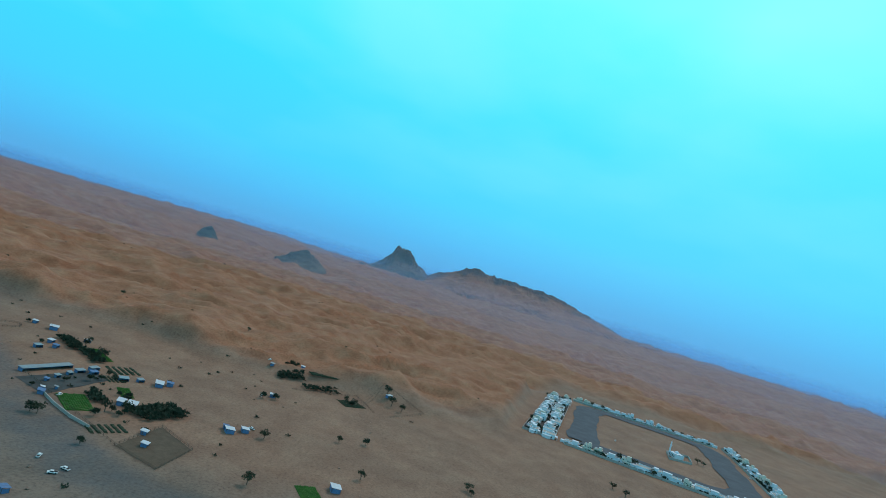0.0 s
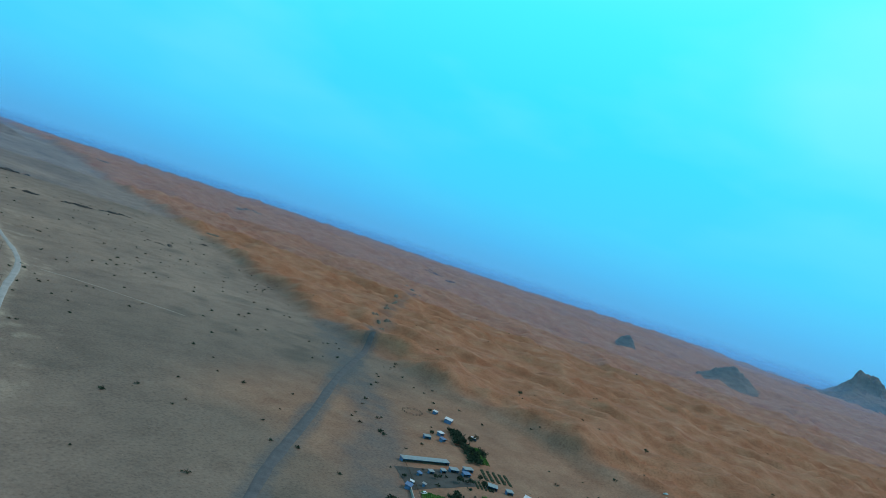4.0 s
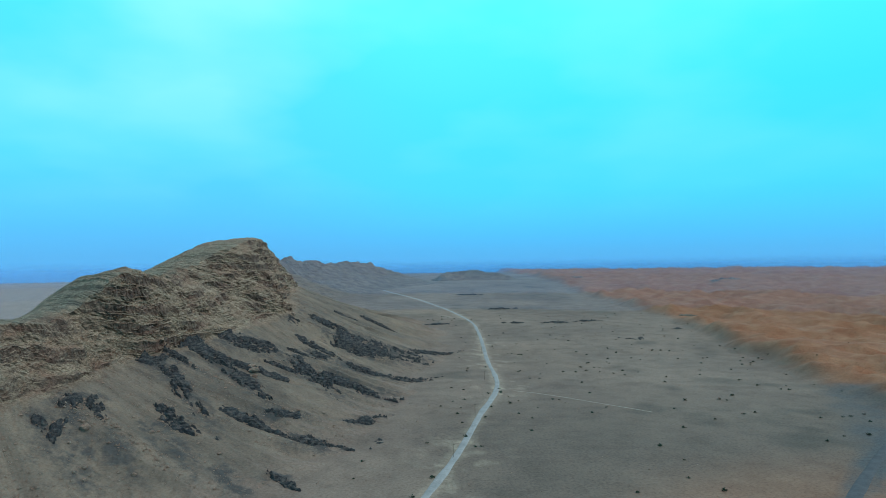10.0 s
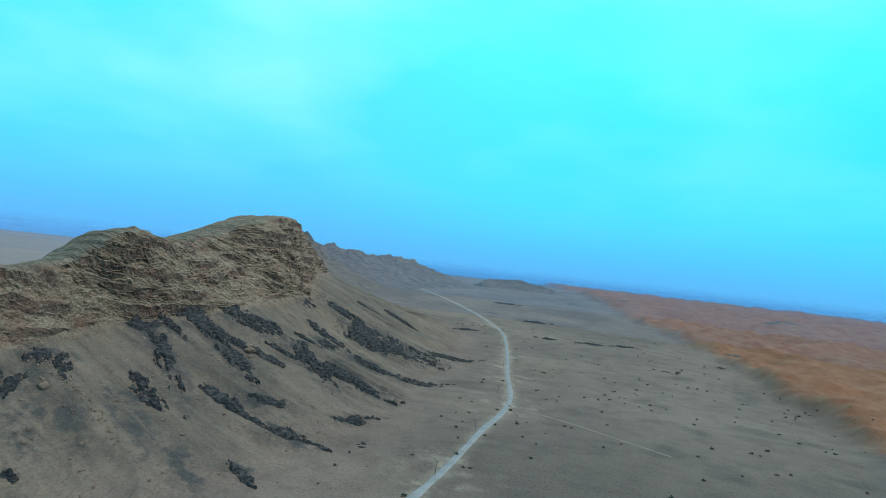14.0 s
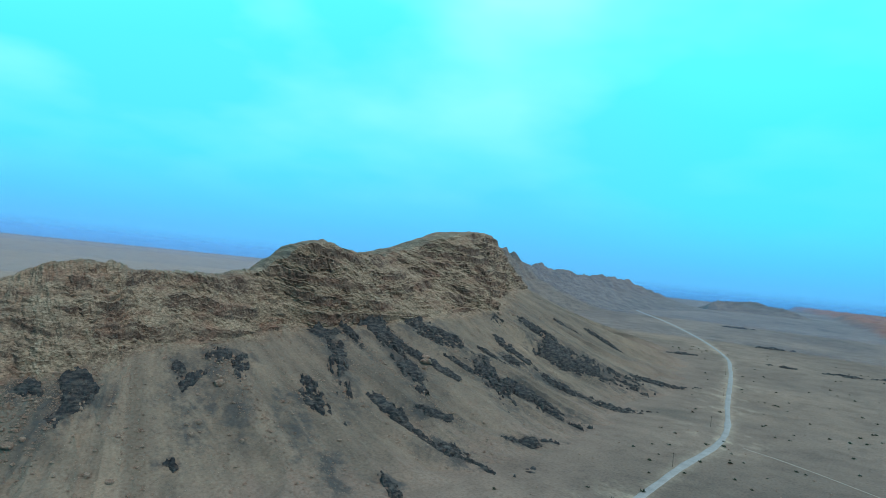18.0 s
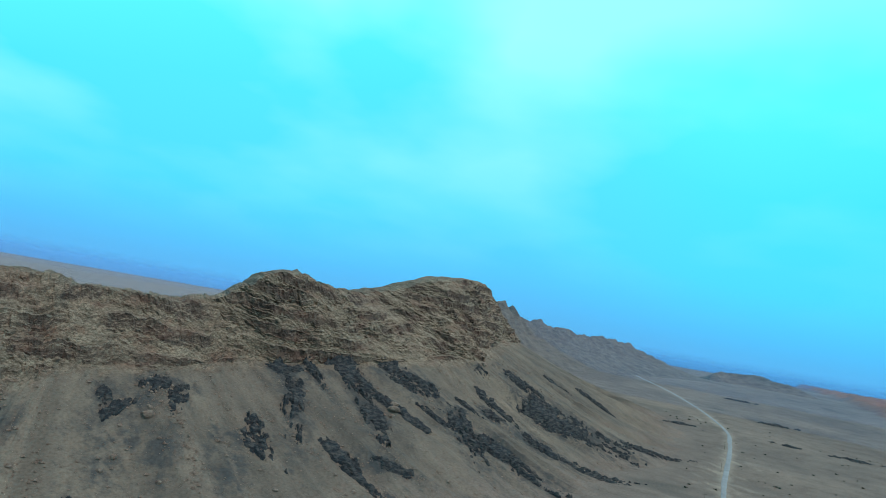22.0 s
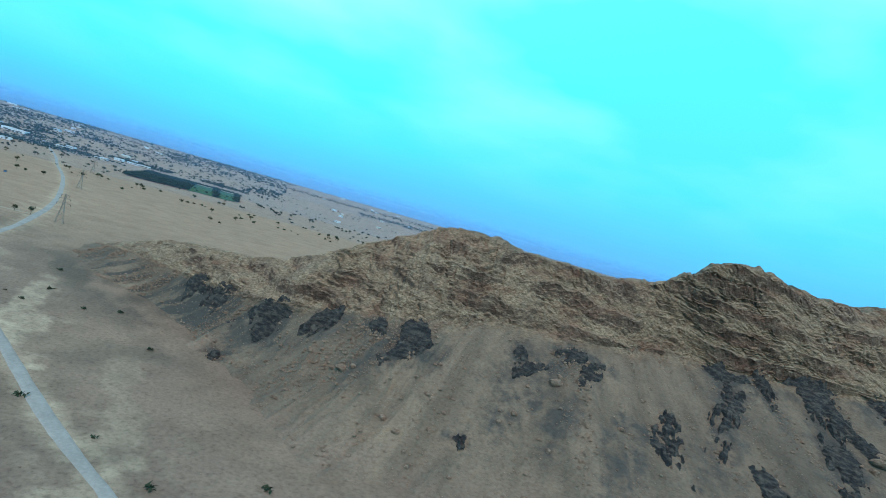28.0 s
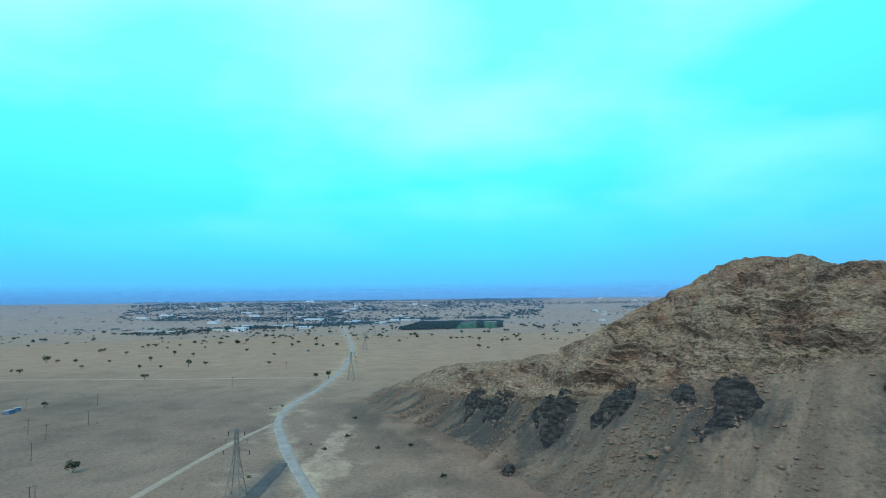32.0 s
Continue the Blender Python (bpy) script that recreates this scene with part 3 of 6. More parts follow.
def mountain_surface(s, v):
    """Points of the mountain at station s and, across it, v: 0 to 1 scree, 1 to 2 cliff, 2 to 3 the back slope."""
    toe, foot, crest, rear = mountain_lines(s)
    a, b, c = np.clip(v, 0, 1), np.clip(v - 1, 0, 1), np.clip(v - 2, 0, 1)
    p = toe + (foot - toe) * a[..., None]
    p[..., 2] -= (foot[..., 2] - toe[..., 2]) * (a - a ** (1.4 + 0.7 * smooth(5.2, 3.6, s)))
    wall = foot + (crest - foot) * b[..., None]
    wall[..., 2] = foot[..., 2] + (crest[..., 2] - foot[..., 2]) * (1 - (1 - b) ** 1.2)
    p = np.where((v > 1)[..., None], wall, p)
    slope = crest + (rear - crest) * c[..., None]
    slope[..., 2] = crest[..., 2] + (rear[..., 2] - crest[..., 2]) * (0.06 * c + 0.94 * c ** 2.0) + 2.4 * np.sin(np.pi * np.clip(c * 2.2, 0, 1)) * np.clip(crest[..., 2] / 80, 0, 1)
    p = np.where((v > 2)[..., None], slope, p)
    out = crest - rear
    out[..., 2] = 0
    out /= np.linalg.norm(out, axis=-1, keepdims=True) + 1e-6
    size = np.clip((crest[..., 2] - toe[..., 2]) / 45.0, 0.05, 1.0) * np.clip((crest[..., 2] - toe[..., 2]) / 85.0, 0.8, 1.2)
    w = s * 55.0
    on_cliff = smooth(0.93, 1.05, v) * smooth(2.18, 2.0, v)
    on_scree = smooth(-0.02, 0.16, v) * smooth(1.08, 0.95, v)
    on_back = smooth(1.98, 2.05, v) * smooth(3.0, 2.8, v)
    z = p[..., 2]
    # buttresses and hollows, and the beds that stand out of the cliff as broken ledges
    warp = 7 * fractal(w / 70, z / 40, 3, 61) + 1.2 * fractal(w / 13, z / 12, 4, 62, 0.6) + 0.02 * w
    q, q2 = (z + warp) / 9.5, (z + warp * 1.2) / 3.1 + 0.5 * fractal(w / 14, z / 9, 2, 64)
    saw, saw2 = q - np.floor(q), q2 - np.floor(q2)
    strong = np.clip(0.55 + 1.5 * fractal(w / 24, np.floor(q) * 3.7, 3, 52), 0, 1.0)
    bare = smooth(-0.3, 0.25, fractal(w / 26, z / 14, 4, 54, 0.6))
    strong2 = np.clip(0.45 + 2.2 * fractal(w / 5, np.floor(q2) * 2.3, 4, 53, 0.6), 0, 1.0) * (0.25 + 0.75 * bare)
    step, step2 = smooth(0.55, 0.95, saw), smooth(0.5, 0.95, saw2)
    lip, lip2 = saw ** 2.6 * smooth(1.0, 0.95, saw), saw2 ** 2.6 * smooth(1.0, 0.9, saw2)
    push = 6.0 * (fractal(w / 40, z / 60, 3, 50) + 0.15) + 3.4 * strong * (lip - 0.25) + 2.7 * strong2 * (lip2 - 0.25) + 1.9 * fractal(w / 8, z / 7, 4, 55, 0.6)
    q3 = (z + 0.8 * warp) / 1.35 + 0.6 * fractal(w / 7, z / 6, 2, 91)
    saw3 = q3 - np.floor(q3)
    strong3 = np.clip(0.3 + 2.2 * fractal(w / 3.4, np.floor(q3) * 1.9, 3, 92), 0, 1.0)
    push = push + 1.3 * strong3 * bare * (saw3 ** 2 * smooth(1.0, 0.88, saw3) - 0.25) + 0.8 * fractal(w / 2.4, z / 1.7, 3, 93, 0.6)
    joint = smooth(0.78, 0.97, ridged(w / 11 + 0.4 * fractal(z / 11, w / 20, 2, 59), z / 60, 2, 58))
    push = push - 0.9 * joint * strong * bare
    face = smooth(2.03, 1.9, v)
    p = p + out * (push * on_cliff * size)[..., None]
    p[..., 2] += on_cliff * face * size * (4.6 * strong * (step - saw) + 1.9 * strong2 * (step2 - saw2) + 0.9 * fractal(w / 5, z / 5, 4, 57))
    # gullies and rubble of the scree
    gully = ridged(w / 44 + 0.55 * a + 0.4 * fractal(w / 60, v * 2.2, 2, 66), v * 0.5, 4, 63, 0.5)
    p[..., 2] += on_scree * size * (14.0 * (gully - 0.62) * np.sin(np.pi * np.clip(a * 0.86 + 0.14, 0, 1)) ** 0.8 + 2.2 * (ridged(w / 11 + 0.5 * fractal(w / 30, a * 4, 2, 67), a * 0.9, 3, 65) - 0.6) * smooth(0.0, 0.5, fractal(w / 50, a * 1.5, 2, 70) + 0.2) + 0.6 * fractal(w / 5, a * 30, 3, 68) + 0.14 * fractal(p[..., 0] / 1.7, p[..., 1] / 1.7, 2, 69))
    # the weathered back slope and the crest line
    p[..., 2] += on_back * size * (2.6 * fractal(p[..., 0] / 26, p[..., 1] / 26, 4, 72) + 1.8 * (ridged(w / 15, c * 7, 3, 74) - 0.6))
    p[..., 2] += smooth(1.6, 2.0, v) * smooth(2.5, 2.02, v) * size * (3.0 * fractal(w / 12, c * 0 + 3.3, 6, 75, 0.7) + 3.0 * (ridged(w / 21, c * 0 + 1.1, 3, 76) - 0.6))
    bed = np.clip(1.1 * strong * smooth(0.5, 0.64, saw) + 0.9 * strong2 * smooth(0.48, 0.62, saw2) * (0.4 + 0.6 * strong), 0, 1) * on_cliff
    return p, on_cliff, on_scree, bed


# dark rock that shows through the scree: upper end, lower end and width in metres
UPPER_OUTCROPS = ((-140, 298, -132, 270, 5.6), (-136, 307, -126, 296, 4.9), (-139, 371, -132, 385, 5.6), (-128, 374, -99, 341, 7.0), (-132, 394, -113, 384, 5.0), (-126, 423, -98, 403, 12.8), (-115, 460, -87, 470, 17.0), (-92, 397, -75, 381, 8.8), (-142, 275, -139, 271, 3.0), (-184, 169, -173, 166, 3.1), (-74, 600, -50, 594, 12.9), (-45, 575, 12, 609, 19.5), (-33, 515, 8, 526, 10.5), (-42, 460, -6, 453, 15.9), (-68, 466, -41, 433, 10.8), (-62, 507, -53, 516, 8.1), (19, 635, 59, 677, 7.1), (10, 526, 35, 540, 5.6), (-93, 565, -87, 564, 6.2))
LOWER_OUTCROPS = ((-67, 359, -53, 365, 5.6), (-47, 340, -19, 337, 8.9), (-7, 348, -5, 355, 4.5), (-23, 380, -3, 401, 4.4), (-49, 292, -35, 279, 3.6), (19, 522, 34, 534, 6.0), (-108, 239, -104, 238, 2.9))
WEST_OUTCROPS = ((-244, 157, -230, 164, 4.9), (-216, 172, -226, 164, 5.8), (-187, 190, -199, 177, 6.2), (-171, 208, -173, 199, 6.2), (-156, 219, -148, 219, 3.1), (-145, 233, -140, 217, 6.8))

# grey-green stains of fine rubble and growth with no bare rock
STAINS = ((-124, 271, -113, 256, 4.5), (-116, 282, -107, 272, 5.2), (-69, 283, -58, 269, 5.1), (-106, 306, -90, 288, 6.4))


def build_mountain():
    stations = len(TOE_X) - 1
    s = np.concatenate([np.linspace(0, 3, 170, endpoint=False), np.linspace(3, 13, 1180, endpoint=False), np.linspace(13, stations, 230)])
    v = np.concatenate([np.linspace(0, 1, 120, endpoint=False), np.linspace(1, 2.06, 230, endpoint=False), np.linspace(2.06, 3, 60)])
    rows, cols = len(s), len(v)
    S, V = np.meshgrid(s, v, indexing="ij")
    p, on_cliff, on_scree, bed = mountain_surface(S, V)
    edge = fractal(S * 9, V * 14, 3, 81)
    cliff = np.clip(smooth(0.93, 1.03, V + 0.05 * edge) + 0.0, 0, 1)
    west = np.exp(-((S - 1.9) / 1.1) ** 2) * smooth(1.05, 0.8, V) * smooth(0.05, 0.5, V)
    dark = np.clip(0.85 * west * smooth(-0.5, 0.2, fractal(S * 16, V * 1.6, 4, 83)) + 0.16 * smooth(0.15, 0.6, fractal(S * 14, V * 2.2, 4, 84)) * smooth(1, 0.8, V) + 0.25 * smooth(0.2, 0.6, fractal(S * 10, V * 9, 4, 85)) * smooth(0.95, 1.1, V), 0, 1)
    X, Y = p[..., 0], p[..., 1]
    debris = np.zeros_like(X)
    for x1, y1, x2, y2, wide in UPPER_OUTCROPS + LOWER_OUTCROPS + WEST_OUTCROPS + STAINS:
        lx, ly = (x2 - x1) * 1.7, (y2 - y1) * 1.7
        k = np.clip(((X - x1) * lx + (Y - y1) * ly) / (lx * lx + ly * ly), 0, 1)
        off = np.hypot(X - x1 - k * lx, Y - y1 - k * ly)
        debris = np.maximum(debris, np.exp(-(off / (wide * 1.25 + 3)) ** 2) * (1 - 0.6 * k))
    debris *= (0.45 + 0.55 * smooth(-0.3, 0.3, fractal(X / 7, Y / 7, 4, 86, 0.6))) * smooth(1.05, 0.95, V)
    dark = np.clip((dark + 0.95 * debris) * smooth(0.0, 0.12, V), 0, 0.95)
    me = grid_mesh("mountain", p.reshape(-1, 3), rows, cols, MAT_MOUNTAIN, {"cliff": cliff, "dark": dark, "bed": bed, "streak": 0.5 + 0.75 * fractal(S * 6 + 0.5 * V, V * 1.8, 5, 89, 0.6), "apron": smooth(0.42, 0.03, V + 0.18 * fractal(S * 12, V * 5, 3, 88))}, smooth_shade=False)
    return tagged(new("mountain", me), "eroded limestone ridge with a ledged cliff above scree slopes", "mountain", kind="structure")


mountain = build_mountain()


def ribbon(name, line, width, material, label, category, lift=0.25, rough_edge=0.8):
    """A road laid on the land along a line."""
    d = np.gradient(line, axis=0)
    d /= np.linalg.norm(d, axis=1, keepdims=True)
    side = np.stack([-d[:, 1], d[:, 0]], 1)
    across = np.linspace(-1, 1, 7)
    k = np.arange(len(line))
    half = width / 2 * (1 + 0.3 * fractal(k / 4.0, k * 0.0, 4, 12))
    P = line[:, None, :] + side[:, None, :] * (across[None, :] * half[:, None])[..., None]
    x, y = P[..., 0].ravel(), P[..., 1].ravel()
    z = land(x, y) + lift - 0.35 * np.tile(np.abs(across) > 0.99, len(line))
    me = grid_mesh(name, np.stack([x, y, z], 1), len(line), 7, material)
    return tagged(new(name, me), label, category, kind="structure")


ribbon("road", ROAD_LINE, 4.5, MAT_ROAD, "pale graded gravel track winding along the mountain foot", "road")

ribbon("track", dense((-20, -60, -122, -172, -234, -272), (36, 44, 49, 52, 56, 62)), 3.4, MAT_TRACK, "faint pale wheel track joining the gravel road", "track", 0.2)
ribbon("track", dense((92, 112, 136, 168), (478, 462, 436, 398)), 1.2, MAT_TRACK, "faint wheel track across the stony plain", "track", 0.14)
ribbon("track", dense((-450, -442, -440), (-300, -100, 55)), 4.0, MAT_TRACK, "faint pale wheel track crossing the sandy plain", "track", 0.16)
ribbon("asphalt_road", ASPHALT_LINE, 5.0, MAT_ASPHALT, "worn dusty asphalt road running out to the dunes", "road", 0.3)


def empty(name, x, y, z, turn=0.0):
    ob = new(name)
    ob.matrix_basis = pose(x, y, z, 0, 0, turn)
    return ob


def part(name, bm, material, parent, label="", shade=False):
    """Links a bmesh as one mesh object under a thing or a part."""
    me = bpy.data.meshes.new(name)
    for f in bm.faces:
        f.smooth = shade
    bm.to_mesh(me)
    bm.free()
    me.materials.append(material)
    ob = new(name, me)
    ob.parent = parent
    if label:
        ob["label"] = label
    return ob


def box(bm, x, y, z, sx, sy, sz, turn=0.0, taper=1.0):
    """A box with its foot's centre at x, y, z."""
    vs = []
    c, s = math.cos(turn), math.sin(turn)
    for k, zz in ((1.0, z), (taper, z + sz)):
        for dx, dy in ((-1, -1), (1, -1), (1, 1), (-1, 1)):
            u, v = dx * sx / 2 * k, dy * sy / 2 * k
            vs.append(bm.verts.new((x + u * c - v * s, y + u * s + v * c, zz)))
    for f in ((3, 2, 1, 0), (4, 5, 6, 7), (0, 1, 5, 4), (1, 2, 6, 5), (2, 3, 7, 6), (3, 0, 4, 7)):
        bm.faces.new([vs[i] for i in f])
    return bm


def rod(bm, a, b, r, r2=None, sides=5):
    """A tapered bar from a to b."""
    a, b = Vector(a), Vector(b)
    q = (b - a).to_track_quat("Z", "Y")
    rings = []
    for p, rr in ((a, r), (b, r if r2 is None else r2)):
        rings.append([bm.verts.new(p + q @ Vector((rr * math.cos(k * 2 * math.pi / sides), rr * math.sin(k * 2 * math.pi / sides), 0))) for k in range(sides)])
    for k in range(sides):
        bm.faces.new((rings[0][k], rings[0][(k + 1) % sides], rings[1][(k + 1) % sides], rings[1][k]))
    bm.faces.new(rings[0][::-1])
    bm.faces.new(rings[1])
    return bm


# ---- far ridges and hills ----
def ridge_range(name, xs, ys, zs, front, rear, label, seed, rough=1.0, rows=260, cols=90, material=None):
    """A rocky ridge: crest line, reach of its front and of its back slope in metres."""
    i = np.linspace(0, len(xs) - 1, rows)
    cx, cy, cz = along(xs, i), along(ys, i), along(zs, i)
    dx, dy = np.gradient(cx), np.gradient(cy)
    n = np.hypot(dx, dy)
    nx, ny = dy / n, -dx / n
    v = np.linspace(-1, 1, cols)
    V = np.tile(v, (rows, 1))
    reach = np.where(V > 0, front, rear)
    tip = np.minimum(1, np.minimum(np.arange(rows), np.arange(rows)[::-1]) / (rows * 0.10))[:, None]
    X = cx[:, None] + nx[:, None] * V * reach
    Y = cy[:, None] + ny[:, None] * V * reach
    base = land(X.ravel(), Y.ravel()).reshape(X.shape) - 2.5
    a = np.abs(V)
    shape = np.where(V > 0, np.where(a < 0.22, 1 - a * 1.9, 0.582 * ((1 - a) / 0.78) ** 1.5), (1 - a) ** 1.15)
    h = np.maximum(cz[:, None] - base, 3) * tip ** 0.6
    w = np.cumsum(n)[:, None] + 0 * V
    noise_a = fractal(w / 55, V * reach / 60, 5, seed, 0.55)
    crag = ridged(w / 28, V * reach / 40, 4, seed + 9)
    Z = base + h * shape * (1 + rough * (0.16 * noise_a + 0.22 * (crag - 0.6) * np.exp(-(a / 0.5) ** 2)))
    rock = smooth(0.66, 0.95, shape + 0.35 * noise_a) * smooth(0.02, 0.12, tip)
    me = grid_mesh(name, np.stack([X, Y, Z], -1).reshape(-1, 3), rows, cols, material or MAT_FAR, {"rock": rock}, smooth_shade=False)
    return tagged(new(name, me), label, "mountain", kind="structure")


ridge_range("far_ridge", (-420, -350, -300, -262, -215, -160, -105, -50, 0, 40), (1150, 1250, 1380, 1480, 1560, 1650, 1740, 1820, 1880, 1930), (116, 132, 135, 128, 119, 112, 104, 92, 76, 60), 190, 240, "jagged limestone ridge continuing in the haze", 201, 1.25)
ridge_range("rock_outcrop_hill", (110, 150, 195, 240, 300, 370), (1900, 1930, 1950, 1950, 1940, 1930), (70, 82, 84, 82, 74, 62), 50, 60, "low rocky hillock at the end of the ridge", 221, 1.4, 120, 50)
ridge_range("dune_hill", (2870, 2885, 2889, 2885, 2880, 2865, 2830, 2793, 2760), (230, 130, 20, -60, -230, -410, -590, -790, -930), (96, 126, 178, 180, 172, 160, 118, 60, 30), 420, 300, "dark rocky hills half buried in orange sand", 241, 0.6, 260, 80, MAT_DUNE_HILL)
ridge_range("dune_hill", (1690, 1702, 1715, 1728, 1740), (560, 525, 485, 445, 405), (14, 40, 58, 44, 14), 60, 60, "small dark rock hill among the dunes", 251, 1.8, 90, 40)
ridge_range("dune_hill", (1624, 1628, 1634, 1640), (782, 762, 738, 716), (16, 46, 50, 18), 26, 28, "small dark rock knob among the dunes", 261, 2.0, 60, 36)


ridge_range("rock_peak", (2846, 2852, 2858, 2862, 2866, 2872, 2880), (520, 465, 408, 365, 318, 258, 165), (50, 72, 130, 182, 176, 134, 92), 200, 160, "blunt grey rock peak rising out of the dunes", 271, 1.8, 120, 60)


# ---- dark rock showing through the scree ----
_S, _V = np.meshgrid(np.linspace(0, len(TOE_X) - 1, 700), np.linspace(0.02, 1.1, 110), indexing="ij")
_P = mountain_surface(_S, _V)[0]


def mountain_at(x, y):
    k = np.argmin((_P[..., 0] - x) ** 2 + (_P[..., 1] - y) ** 2)
    return Vector(_P.reshape(-1, 3)[k])


def dark_outcrop(x1, y1, x2, y2, width, seed):
    proud = 0.5 + 0.06 * width
    a, b = Vector((x1, y1, 0)), Vector((x2, y2, 0))
    long = max((b - a).length, 3.0)
    d = (b - a).normalized()
    side = Vector((-d.y, d.x, 0))
    n = int(min(110, max(40, long * 2.4)))
    m = int(min(80, max(30, width * 2.6)))
    u, t = np.meshgrid(np.linspace(-0.3, 1.4, n), np.linspace(-1.25, 1.25, m), indexing="ij")
    X = x1 + d.x * u * long + side.x * t * width
    Y = y1 + d.y * u * long + side.y * t * width
    flat = _P.reshape(-1, 3)
    near = (np.abs(flat[:, 0] - (x1 + x2) / 2) < long + width) & (np.abs(flat[:, 1] - (y1 + y2) / 2) < long + width)
    pool = flat[near]
    xy = np.stack([X.ravel(), Y.ravel()], 1)
    dist = (xy[:, None, 0] - pool[None, :, 0]) ** 2 + (xy[:, None, 1] - pool[None, :, 1]) ** 2
    idx = np.argpartition(dist, 4, axis=1)[:, :4]
    wgt = 1 / (np.take_along_axis(dist, idx, 1) + 0.15)
    Z = (pool[idx, 2] * wgt).sum(1) / wgt.sum(1)
    Z = Z.reshape(X.shape)
    ragged = 0.9 * fractal(u * long / 13 + seed, t * width / 7.0, 4, seed, 0.62) + 0.9 * fractal(u * long / 12 + seed, t * width / 1.8, 3, seed + 5, 0.6) * (0.4 + 0.6 * smooth(0.1, 0.8, u)) + 0.9 * fractal(X / 3.4, Y / 3.4, 4, seed + 3, 0.7)
    head = np.where(u < 0.25, np.abs((u - 0.25) * 1.9) ** 2.4, 0.85 * (u - 0.25))
    inside = 0.54 - head - np.abs(t * 1.05) ** 2.2 + ragged
    bx, by = X + 1.4 * fractal(X / 4, Y / 4, 2, seed + 6), Y + 1.4 * fractal(X / 4, Y / 4, 2, seed + 7)
    block = lattice(np.floor(bx / 3.1), np.floor(by / 2.5), seed) + 0.5 * lattice(np.floor(bx / 1.3), np.floor(by / 1.4), seed + 1)
    Z = Z + np.clip(inside * (2.6 + proud), -2.2, proud) + (0.7 * block + 2.4 * (ridged(X / 9, Y / 9, 3, seed + 2, 0.4) - 0.55)) * smooth(-0.1, 0.5, inside)
    me = grid_mesh("dark_outcrop", np.stack([X, Y, Z], -1).reshape(-1, 3), n, m, MAT_DARK, smooth_shade=False)
    ob = new("dark_outcrop", me)
    ob.parent = mountain
    ob["label"] = "ragged dark grey rock showing through pale scree"
    return ob


for k, row in enumerate(UPPER_OUTCROPS + LOWER_OUTCROPS + WEST_OUTCROPS):
    dark_outcrop(*row, 300 + 7 * k)
# thin streaks of dark rubble that run down the slope between the larger outcrops
for k in range(9):
    s0 = random.uniform(7.5, 15.0)
    v0 = random.uniform(0.3, 0.85)
    pa, pb = mountain_surface(np.array([s0]), np.array([v0]))[0][0], mountain_surface(np.array([s0 + random.uniform(-0.05, 0.12)]), np.array([v0 - random.uniform(0.08, 0.2)]))[0][0]
    dark_outcrop(pa[0], pa[1], pb[0], pb[1], random.uniform(4.0, 8.0), 900 + k)


# ---- boulders and stones ----
def boulder_bmesh(seed, size=1.0, cuts=2):
    bm = bmesh.new()
    bmesh.ops.create_icosphere(bm, subdivisions=cuts, radius=size)
    rnd = random.Random(seed)
    sx, sy, sz = rnd.uniform(0.8, 1.3), rnd.uniform(0.7, 1.1), rnd.uniform(0.55, 0.85)
    for v in bm.verts:
        k = 1 + 0.32 * noise.noise(v.co / size * 1.1 + Vector((seed, 3.1, 7.7))) + 0.14 * noise.noise(v.co / size * 2.9 + Vector((seed, 0, 1.3)))
        v.co = Vector((v.co.x * sx * k, v.co.y * sy * k, v.co.z * sz * k))
    return bm


BOULDERS = []
for k in range(5):
    b = boulder_bmesh(k)
    me = bpy.data.meshes.new("boulder")
    b.to_mesh(me)
    b.free()
    me.materials.append(MAT_BOULDER)
    BOULDERS.append(me)
for x, y, r in ((-127, 283, 2.4), (-130, 286, 1.0), (-89, 416, 3.4), (-92, 421, 2.8), (-86, 410, 2.2), (-142, 206, 1.9), (-140, 209, 1.4), (-145, 204, 1.2), (-125, 232, 1.1), (-84, 352, 1.3),
                (-117, 262, 1.5), (-114, 255, 1.2), (-91, 575, 3.2), (-100, 268, 1.1), (-106, 300, 1.2), (-76, 300, 1.0), (-110, 218, 1.2), (-104, 220, 0.9), (-118, 216, 1.3), (-60, 330, 1.1)):
    p = mountain_at(x, y)
    ob = new("boulder", random.choice(BOULDERS))
    ob.matrix_basis = pose(p.x, p.y, p.z + r * 0.25, random.uniform(-15, 15), random.uniform(-15, 15), random.uniform(0, 360)) @ Matrix.Diagonal((r, r, r, 1))
    tagged(ob, "pale angular limestone boulder fallen onto the scree", "boulder", "fallen boulders")


def scatter_mesh(name, places, material, label, category, verts, faces, lift=0.15, squash=0.75):
    """Many small copies of one shape, joined: places are x, y, z, size."""
    verts = np.array(verts, float)
    faces = np.array(faces, int)
    pl = np.array(places, float)
    n = len(pl)
    rnd = np.random.RandomState(len(name) + n)
    ang = rnd.uniform(0, 6.283, n)
    c, s = np.cos(ang)[:, None], np.sin(ang)[:, None]
    jig = verts[None] * pl[:, 3][:, None, None] * rnd.uniform(0.65, 1.35, (n, len(verts), 1))
    x, y, z = jig[..., 0] * c - jig[..., 1] * s, jig[..., 0] * s + jig[..., 1] * c, jig[..., 2] * squash
    co = np.stack([x + pl[:, 0:1], y + pl[:, 1:2], z + pl[:, 2:3] + lift * pl[:, 3:4]], -1).reshape(-1, 3)
    fs = (faces[None] + (np.arange(n) * len(verts))[:, None, None]).reshape(-1, 3)
    me = bpy.data.meshes.new(name)
    me.from_pydata(co.tolist(), [], fs.tolist())
    me.materials.append(material)
    return tagged(new(name, me), label, category, kind="stuff")


